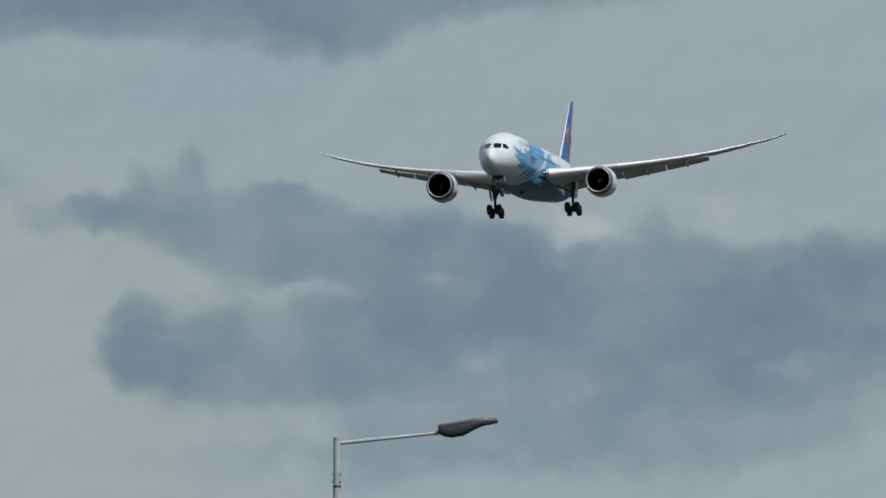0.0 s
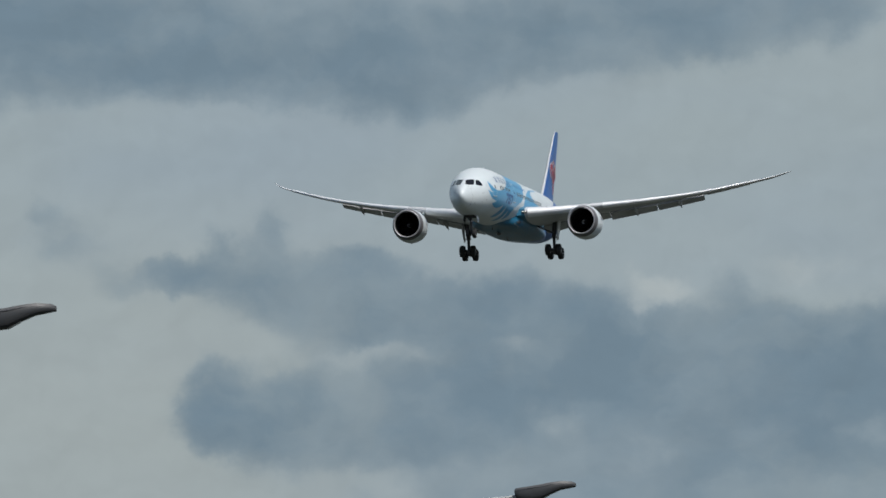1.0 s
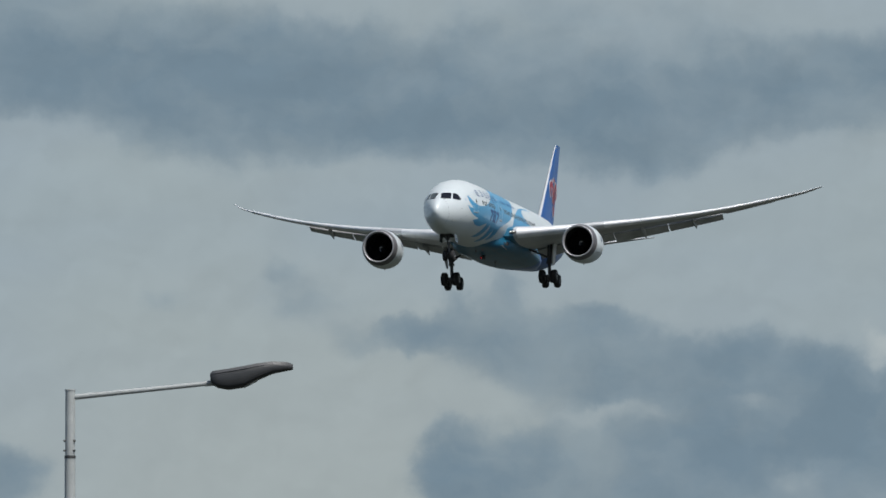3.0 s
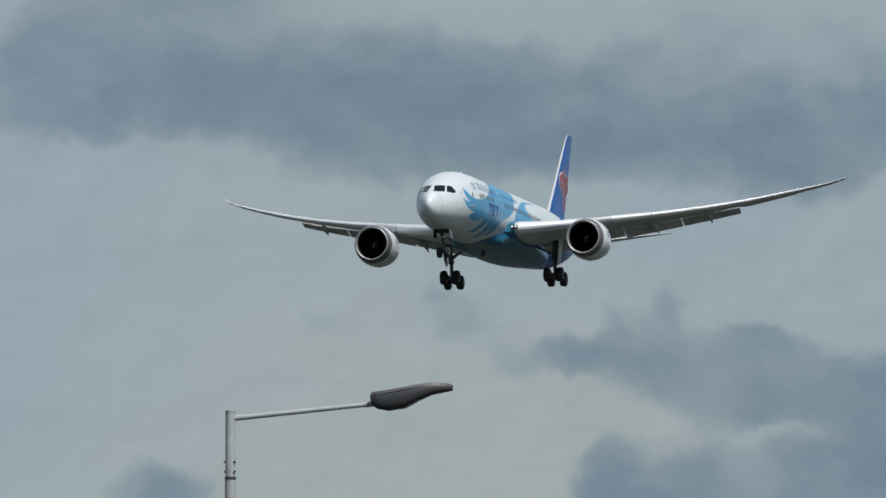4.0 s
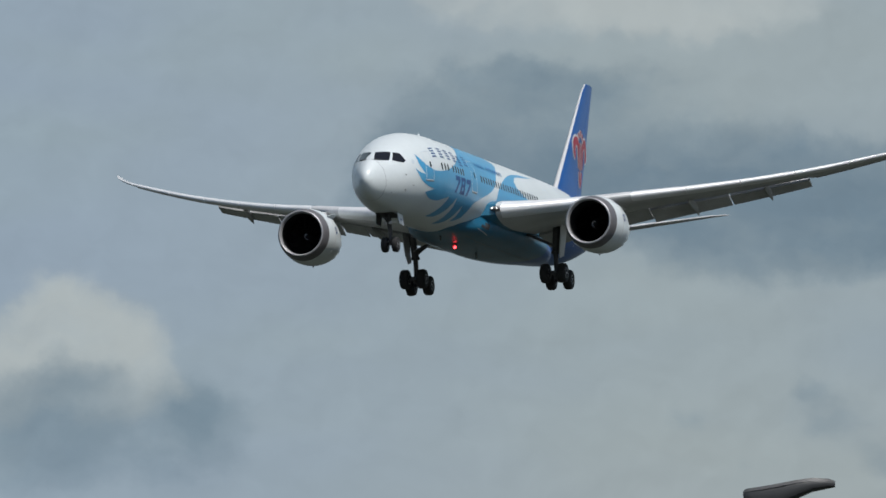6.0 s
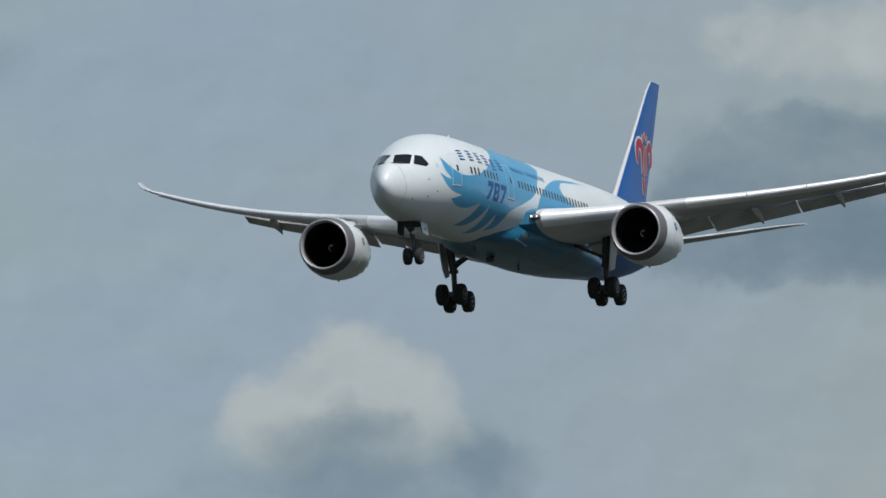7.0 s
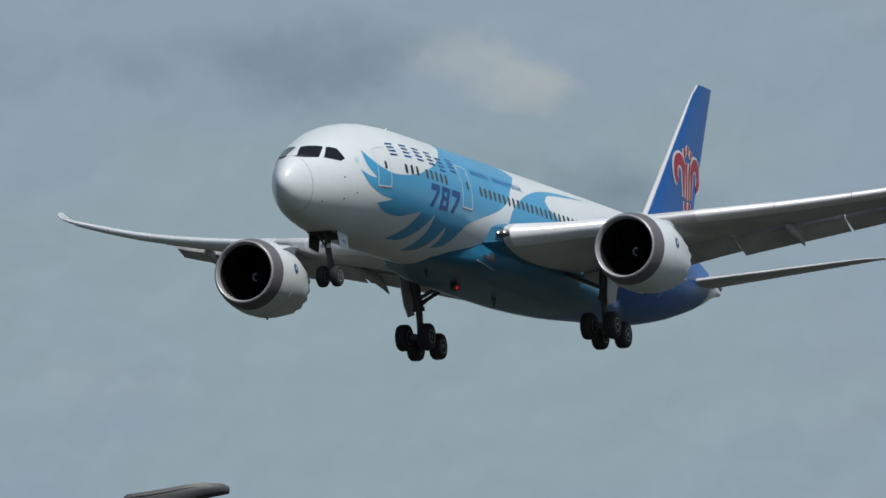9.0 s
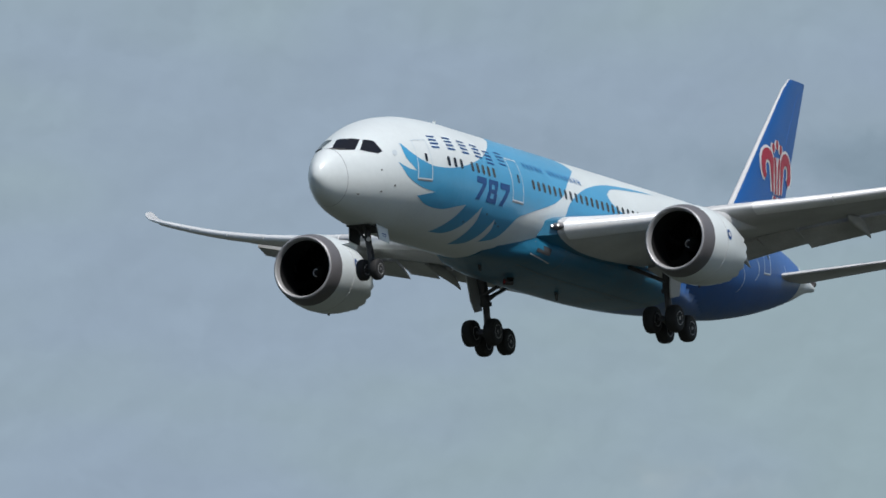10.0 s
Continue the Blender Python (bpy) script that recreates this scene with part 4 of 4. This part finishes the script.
def engine(root, side):
    y0, s0, z0 = side * 9.95, 18.0, -2.36
    place = Matrix.Translation((-s0, y0, z0)) @ Matrix.Rotation(radians(-side * 1.0), 4, "Z") @ Matrix.Rotation(radians(-1.8), 4, "Y")

    def put(bm):
        bmesh.ops.transform(bm, matrix=place, verts=bm.verts)
        return bm
    outer = [(0.82, 1.765), (1.1, 1.815), (1.5, 1.855), (2.2, 1.88), (3.0, 1.84), (3.8, 1.7), (4.5, 1.52), (4.9, 1.4)]
    seg = 72
    secs = revolved(outer, seg)
    # sawtooth trailing edge
    secs[-1] = [(x - (0.2 if (i % 4) == 2 else 0.12 if i % 4 in (1, 3) else 0.0), y, z) for i, (x, y, z) in enumerate(secs[-1])]
    inner = [(x, y * 0.975, z * 0.975) for x, y, z in secs[-1]]
    cowl = part("engine", put(lofted(secs + [inner] + revolved([(4.3, 1.42), (3.2, 1.5)], seg), False, False)), root, "white turbofan nacelle with a scalloped rim", WHITE)
    lip = revolved([(0.84, 1.768), (0.62, 1.73), (0.4, 1.68), (0.2, 1.63), (0.08, 1.575), (0.02, 1.53), (0.0, 1.49), (0.02, 1.45), (0.09, 1.41), (0.22, 1.385)], seg)
    part("inlet_lip", put(lofted(lip, False, False)), cowl, "grey metal inlet lip", LIP)
    bright = revolved([(0.035, 1.553), (0.008, 1.51), (-0.006, 1.488), (0.012, 1.452), (0.085, 1.405), (0.3, 1.372)], seg)
    part("inlet_rim", put(lofted(bright, False, False)), cowl, "brushed metal inlet rim", RIM)
    # the shade deep in the duct is put into its colour
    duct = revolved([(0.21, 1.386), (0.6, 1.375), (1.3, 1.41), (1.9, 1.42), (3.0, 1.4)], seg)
    part("inlet_duct", put(lofted(duct, False, True)), cowl, "acoustic inlet duct, coloured black for the shade inside", LINER_SHADED)
    bm = bmesh.new()
    row = []
    for k in range(7):
        r = 0.36 + (1.38 - 0.36) * k / 6
        sweep, pitch = 0.18 * math.sin(math.pi * k / 6), radians(28 + 32 * k / 6)
        half = 0.15 + 0.06 * k / 6
        for e in (-1, 1):
            ang = sweep / r + e * half * math.sin(pitch) / r
            row.append(bm.verts.new((-(1.55 + 0.12 * math.sin(math.pi * k / 6) + e * half * math.cos(pitch)), r * math.cos(ang), r * math.sin(ang))))
    for k in range(6):
        bm.faces.new((row[2 * k], row[2 * k + 1], row[2 * k + 3], row[2 * k + 2]))
    bmesh.ops.solidify(bm, geom=bm.faces[:], thickness=0.018)
    # blades and spinner share a colour blackened for the inlet's shade
    blade = part("fan_blade", bm, cowl, mat=BLADE_SHADED)
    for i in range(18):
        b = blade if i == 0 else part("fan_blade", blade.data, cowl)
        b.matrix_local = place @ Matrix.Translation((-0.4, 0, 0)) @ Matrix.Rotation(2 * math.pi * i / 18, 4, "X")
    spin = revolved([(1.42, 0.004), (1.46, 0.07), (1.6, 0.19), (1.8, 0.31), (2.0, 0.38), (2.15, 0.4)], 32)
    part("spinner", put(lofted(spin, True, True)), cowl, "conical spinner, coloured black for the inlet shade", BLADE_SHADED)
    bm = bmesh.new()
    for i in range(9):
        a = radians(60 + 24 * i)
        f = i / 8
        r0 = 0.13 + 0.05 * f
        x = -(1.515 + 0.09 * f) + 0.012
        p = [(x, (r0 - 0.02) * math.cos(a), (r0 - 0.02) * math.sin(a)), (x, (r0 + 0.035) * math.cos(a), (r0 + 0.035) * math.sin(a)),
             (x - 0.01, (r0 + 0.04) * math.cos(a + 0.42), (r0 + 0.04) * math.sin(a + 0.42)), (x - 0.01, (r0 - 0.015) * math.cos(a + 0.42), (r0 - 0.015) * math.sin(a + 0.42))]
        bm.faces.new([bm.verts.new(v) for v in p])
    part("spinner_mark", put(bm), cowl, "pale swirl on the spinner", HUB)
    ring = revolved([(1.98, 1.874), (1.985, 1.884), (2.005, 1.885), (2.01, 1.876)], seg)
    part("cowl_seam", put(lofted(ring, False, False)), cowl, mat=GREY)
    core = revolved([(4.0, 1.05), (5.2, 0.92), (6.1, 0.68), (6.12, 0.6), (5.6, 0.55)], 48)
    part("core_cowl", put(lofted(core, False, False)), cowl, "bare metal core nozzle", HOT)
    plug = revolved([(5.5, 0.45), (6.2, 0.4), (7.0, 0.16), (7.2, 0.01)], 32)
    part("exhaust_plug", put(lofted(plug)), cowl, "dark exhaust plug", HOT)
    # round maker's badge on the outer and inner cowl
    for sg in (1, -1):
        bm = bmesh.new()
        ring = []
        for k in range(20):
            a = 2 * math.pi * k / 20
            ph = radians(12) + 0.26 / 1.88 * math.sin(a)
            ring.append(bm.verts.new((-(2.2 + 0.2 * math.cos(a)), sg * 1.897 * math.cos(ph), 1.897 * math.sin(ph))))
        bm.faces.new(ring)
        part("cowl_badge", put(bm), cowl, "small round blue badge", LETTER)
        bm = bmesh.new()
        ring = []
        for k in range(12):
            a = 2 * math.pi * k / 12
            ph = radians(12) + 0.12 / 1.88 * math.sin(a)
            ring.append(bm.verts.new((-(2.2 + 0.09 * math.cos(a)), sg * 1.905 * math.cos(ph), 1.905 * math.sin(ph))))
        bm.faces.new(ring)
        part("cowl_badge_centre", put(bm), cowl, "pale badge centre", CREAM)
        # strake
        bm = bmesh.new()
        pts = [(-1.5, sg * 1.35, 1.28), (-3.1, sg * 1.33, 1.25), (-3.0, sg * 1.62, 1.58), (-2.2, sg * 1.55, 1.5)]
        slab(bm, pts, 0.03)
        if sg == -side:
            part("strake", put(bm), cowl, "small white nacelle strake", WHITE)
        else:
            bm.free()
    # pylon to the wing
    secs = []
    for f in [i / 10 for i in range(11)]:
        s = 20.6 + f * 7.4
        ztop = -0.42 + 0.1 * f if s > 23 else -0.62 + 0.2 * (s - 20.6) / 2.4
        zbot = -0.95 - 0.35 * f if f < 0.6 else -1.16 + 1.4 * (f - 0.6)
        w = 0.06 + 0.2 * math.sin(math.pi * min(1, f * 0.9 + 0.08)) ** 0.6
        secs.append([(-s, y0 + w * math.cos(2 * math.pi * k / 14), (ztop + zbot) / 2 + (ztop - zbot) / 2 * math.sin(2 * math.pi * k / 14)) for k in range(14)])
    part("pylon", lofted(secs), cowl, "grey engine pylon", GREY)
    bm = bmesh.new()
    slab(bm, [(-20.6, y0, z0 - 1.8), (-20.9, y0, z0 - 1.8), (-20.85, y0, z0 - 2.03), (-20.72, y0, z0 - 2.03)], 0.05)
    part("drain_mast", bm, cowl, "small drain mast", STEEL)
    return cowl


def tail_foil(stations, side_axis, mat, name, root, label, x0=0.0, x1=1.0, skin=0.0, n=16, rise=0.0):
    """Symmetric-section surface lofted through (LE point, chord, thickness); side_axis is the thickness direction."""
    secs = []
    for le, c, t in stations:
        xs = [x0 + (x1 - x0) * (0.5 - 0.5 * math.cos(math.pi * i / n)) for i in range(n + 1)]
        half = [5 * t * (0.2969 * math.sqrt(x) - 0.126 * x - 0.3516 * x**2 + 0.2843 * x**3 - 0.1036 * x**4) * c + skin for x in xs]
        le = Vector(le)
        ring = [le + Vector((-x * c, 0, (x - 0.5) * c * rise)) + Vector(side_axis) * h for x, h in zip(xs, half)]
        ring += [le + Vector((-x * c, 0, (x - 0.5) * c * rise)) - Vector(side_axis) * h for x, h in reversed(list(zip(xs, half)))]
        secs.append(ring)
    return part(name, lofted(secs), root, label, mat)


def fin_stations():
    out = []
    for i in range(15):
        f = i / 14
        z = 1.9 + (11.24 - 1.9) * f
        le = 45.45 + 7.6 * (z - 3.1) / 7.8
        te = 52.3 + (55.65 - 52.3) * (z - 3.1) / (11.2 - 3.1)
        if f > 0.95:
            le += 5 * (f - 0.95)
        out.append(((-le, 0, z), te - le, 0.1))
    return out


def fin(root):
    st = fin_stations()
    f = tail_foil(st, (0, 1, 0), NAVY, "fin", root, "royal blue tail fin")
    tail_foil(st, (0, 1, 0), CREAM, "leading_edge", f, "pale grey fin leading edge", 0.0, 0.03, 0.01, 8)
    # rudder joint
    secs = []
    for (le, c, t) in st[1:-1]:
        le = Vector(le)
        secs.append([le + Vector((-0.69 * c, s * (0.034 * c + 0.004), 0)) for s in (1, -1)] + [le + Vector((-0.69 * c - 0.03, s * (0.034 * c + 0.004), 0)) for s in (-1, 1)])
    part("rudder_seam", lofted(secs), f, mat=NAVY)
    # flower emblem: curled petals, stalk and crown dots

    def on_fin(s, z, side, lift):
        le = 45.45 + 7.6 * (z - 3.1) / 7.8
        te = 52.3 + 3.35 * (z - 3.1) / 8.1
        c = te - le
        x = min(max((s - le) / c, 0.01), 0.99)
        h = 5 * 0.1 * (0.2969 * math.sqrt(x) - 0.126 * x - 0.3516 * x**2 + 0.2843 * x**3 - 0.1036 * x**4) * c
        return Vector((-s, side * (h + lift), z))

    def stroke(pts, w, side, lift):
        bm = bmesh.new()
        rows = []
        for i, (s, z) in enumerate(pts):
            a, b = pts[max(i - 1, 0)], pts[min(i + 1, len(pts) - 1)]
            d = Vector((b[0] - a[0], b[1] - a[1])).normalized()
            n = Vector((-d.y, d.x)) * w[i] / 2
            rows.append([bm.verts.new(on_fin(s + n.x * k, z + n.y * k, side, lift)) for k in (1, 0.4, -0.4, -1)])
        for p, q in zip(rows, rows[1:]):
            for k in range(3):
                bm.faces.new((p[k], q[k], q[k + 1], p[k + 1]))
        return bm

    cx = 51.6
    petals = []
    for sg in (-1, 1):
        # outer curl, from the stalk up, over and down to a hooked end
        path = [(cx + sg * 0.62, 5.0), (cx + sg * 0.66, 5.5), (cx + sg * 0.7, 5.95)]
        path += [(cx + sg * (1.26 - 0.56 * math.cos(radians(a))), 6.3 + 0.6 * math.sin(radians(a))) for a in range(0, 181, 22)]
        path += [(cx + sg * 1.82, 6.0), (cx + sg * 1.72, 5.78), (cx + sg * 1.56, 5.68)]
        wid = [0.2, 0.26, 0.36, 0.44, 0.52, 0.58, 0.62, 0.62, 0.6, 0.56, 0.52, 0.48, 0.46, 0.42, 0.3]
        petals.append((path, (wid + [0.3] * 9)[: len(path)]))
        petals.append(([(cx + sg * 0.2, 4.9), (cx + sg * 0.21, 5.6), (cx + sg * 0.23, 6.3), (cx + sg * 0.34, 6.8)], [0.2, 0.22, 0.26, 0.22]))
        petals.append(([(cx + sg * 0.06, 3.7), (cx + sg * 0.24, 4.1), (cx + sg * 0.34, 4.5), (cx + sg * 0.36, 4.8)], [0.14, 0.4, 0.44, 0.3]))
    for dx, z in ((-0.5, 7.3), (0, 7.5), (0.5, 7.3)):
        petals.append(([(cx + dx, z - 0.24), (cx + dx, z - 0.1), (cx + dx, z + 0.1), (cx + dx, z + 0.24)], [0.12, 0.3, 0.32, 0.12]))
    for side in (1, -1):
        for path, w in petals:
            part("emblem_border", stroke(path, [x + 0.3 for x in w], side, 0.02), f, "white emblem outline", CREAM)
            part("emblem_petal", stroke(path, w, side, 0.045), f, "red flower petal", RED)
    return f


def tailplane(root, side):
    st = []
    for i in range(12):
        f = i / 11
        y = 0.6 + 9.3 * f
        le = 47.5 + (53.9 - 47.5) * f + (0.6 * max(0, f - 0.9) / 0.1)
        te = 53.4 + (55.6 - 53.4) * f
        st.append(((-le, side * y, 0.22 + 1.48 * f), te - le, 0.072))
    t = tail_foil(st, (0, 0, 1), GREY, "tailplane", root, "grey horizontal tailplane", rise=0.075)
    tail_foil(st, (0, 0, 1), FLAPGREY, "leading_edge", t, "grey tailplane leading edge", 0.0, 0.07, 0.01, 8, 0.075)
    return t


def wheel(parent, c, r, w, name="wheel"):
    """Tyre with rounded shoulders on a dished hub, axle along Y."""
    prof = [(-0.5, 0.5), (-0.5, 0.8), (-0.44, 0.92), (-0.3, 0.985), (-0.12, 1.0), (0.12, 1.0), (0.3, 0.985), (0.44, 0.92), (0.5, 0.8), (0.5, 0.5)]
    seg = 40
    secs = [[(c[0] + r * q * math.cos(2 * math.pi * i / seg), c[1] + a * w, c[2] + r * q * math.sin(2 * math.pi * i / seg)) for i in range(seg)] for a, q in prof]
    part(name, lofted(secs), parent, "black landing gear tyre", RUBBER)
    hubp = [(-0.5, 0.02), (-0.5, 0.16), (-0.42, 0.22), (-0.44, 0.4), (-0.5, 0.47), (-0.505, 0.51), (0.505, 0.51), (0.5, 0.47), (0.44, 0.4), (0.42, 0.22), (0.5, 0.16), (0.5, 0.02)]
    secs = [[(c[0] + r * q * math.cos(2 * math.pi * i / 24), c[1] + a * w, c[2] + r * q * math.sin(2 * math.pi * i / 24)) for i in range(24)] for a, q in hubp]
    part("hub", lofted(secs), parent, "grey wheel hub", HUB)


def main_gear(root, side):
    y, s, z = side * 4.92, 28.2, -4.93
    bm = bmesh.new()
    tube(bm, (-27.5, side * 5.15, -1.1), (-27.95, y, -3.3), 0.26, 0.24, 20)
    tube(bm, (-27.95, y, -3.3), (-s, y, z), 0.17, 0.17, 20)
    tube(bm, (-27.93, y, -3.22), (-27.97, y, -3.42), 0.29, 0.29, 20)
    leg = part("main_gear", bm, root, "dark steel main landing gear leg", STEEL)
    tilt = radians(13)
    ax = Vector((math.cos(tilt), 0, math.sin(tilt)))
    c = Vector((-s, y, z))
    bm = bmesh.new()
    tube(bm, c + ax * 0.85, c - ax * 0.85, 0.15, 0.15, 16)
    part("bogie_beam", bm, leg, mat=STEEL)
    for e in (1, -1):
        p = c + ax * 0.73 * e
        bm = bmesh.new()
        tube(bm, p + Vector((0, -0.75, 0)), p + Vector((0, 0.75, 0)), 0.1, 0.1, 14)
        part("axle", bm, leg, mat=STEEL)
        for k in (1, -1):
            wheel(leg, p + Vector((0, k * 0.6, 0)), 0.665, 0.57)
    for a, b, r in (((-27.7, side * 4.95, -2.9), (-27.4, side * 2.7, -1.9), 0.1), ((-27.9, y, -3.1), (-30.3, side * 4.3, -1.9), 0.1), ((-27.8, side * 5.0, -3.35), (-29.0, side * 4.6, -2.5), 0.07),
                    ((-28.0, y, -3.5), (-28.35, y, -4.0), 0.07), ((-28.35, y, -4.0), (-28.2, y, -4.65), 0.07)):
        bm = bmesh.new()
        tube(bm, a, b, r, r, 12)
        part("brace", bm, leg, "gear brace strut", STEEL)
    bm = bmesh.new()
    slab(bm, [(-26.9, side * 5.62, -1.3), (-28.5, side * 5.62, -1.3), (-28.35, side * 5.35, -3.55), (-27.5, side * 5.3, -3.75), (-27.2, side * 5.4, -3.2)], 0.06)
    part("gear_door", bm, leg, "grey gear leg door", GREY)
    bm = bmesh.new()
    slab(bm, [(-26.6, side * 1.2, -3.28), (-29.6, side * 1.2, -3.3), (-29.6, side * 2.9, -2.6), (-26.6, side * 2.9, -2.6)], 0.05)
    part("wheel_bay", bm, leg, "dark wheel bay", DARK)
    return leg


def nose_gear(root):
    bm = bmesh.new()
    tube(bm, (-5.2, 0, -2.4), (-5.5, 0, -3.7), 0.16, 0.15, 18)
    tube(bm, (-5.5, 0, -3.7), (-5.62, 0, -4.73), 0.1, 0.1, 18)
    tube(bm, (-5.62, -0.5, -4.73), (-5.62, 0.5, -4.73), 0.07, 0.07, 14)
    leg = part("nose_gear", bm, root, "dark steel nose landing gear leg", STEEL)
    for k in (1, -1):
        wheel(leg, Vector((-5.62, k * 0.36, -4.73)), 0.51, 0.38)
    for a, b in (((-5.4, 0, -3.5), (-4.4, 0.25, -2.7)), ((-5.4, 0, -3.5), (-4.4, -0.25, -2.7)), ((-5.75, 0, -3.6), (-5.95, 0, -4.1)), ((-5.95, 0, -4.1), (-5.68, 0, -4.6))):
        bm = bmesh.new()
        tube(bm, a, b, 0.06, 0.06, 10)
        part("brace", bm, leg, "nose gear drag brace", STEEL)
    for k in (1, -1):
        bm = bmesh.new()
        slab(bm, [(-4.85, k * 0.72, -2.72), (-6.0, k * 0.72, -2.82), (-6.0, k * 0.8, -3.52), (-5.0, k * 0.8, -3.42)], 0.04)
        part("gear_door", bm, leg, "white nose gear door", WHITE)
        bm = bmesh.new()
        slab(bm, [(-4.8, k * 0.68, -2.72), (-6.04, k * 0.68, -2.82), (-6.04, k * 0.76, -3.5), (-4.96, k * 0.76, -3.4)], 0.02)
        part("door_lining", bm, leg, "dark inner face of the door", DARK)
        for zz in (-3.1, -3.2):
            bm = bmesh.new()
            slab(bm, [(-5.3, k * 0.787, zz), (-5.7, k * 0.787, zz), (-5.7, k * 0.787, zz - 0.05), (-5.3, k * 0.787, zz - 0.05)], 0.012)
            part("marking_bar", bm, leg, "dark marking bar", LETTER)
    bm = bmesh.new()
    slab(bm, [(-4.3, -0.6, -2.79), (-6.1, -0.6, -2.93), (-6.1, 0.6, -2.93), (-4.3, 0.6, -2.79)], 0.04)
    part("wheel_bay", bm, leg, "dark nose wheel bay", DARK)
    for k in (-0.16, 0.16):
        bm = bmesh.new()
        tube(bm, (-5.2, k, -3.35), (-5.1, k, -3.36), 0.1, 0.11, 16)
        part("taxi_light", bm, leg, "unlit taxi light", HUB)
    return leg


def airliner():
    root = new("airliner")
    fuselage(root)
    belly_fairing(root)
    beacon = turning_beacon(root)
    for side in (1, -1):
        wing(root, side)
        engine(root, side)
        tailplane(root, side)
        main_gear(root, side)
    fin(root)
    nose_gear(root)
    tagged(root, "white twin-engined airliner with azure feather livery, gear and flaps lowered", "airliner")
    return root, beacon


plane, beacon = airliner()


def motions():
    walk(plane, [(t, pose(x, y, z, rx, ry, rz)) for t, x, y, z, rx, ry, rz in FLIGHT])
    # the beacon turns once in 1.4 s so its hood imitates strobe flashes
    at = fairing_skin(20.6, -90.0) + Vector((0, 0, -0.2))
    steps = [i * 0.25 for i in range(41)]
    walk(beacon, [(t, pose(at.x, at.y, at.z, 0, 0, (t - 0.351) * 360 / 1.4)) for t in steps])


motions()
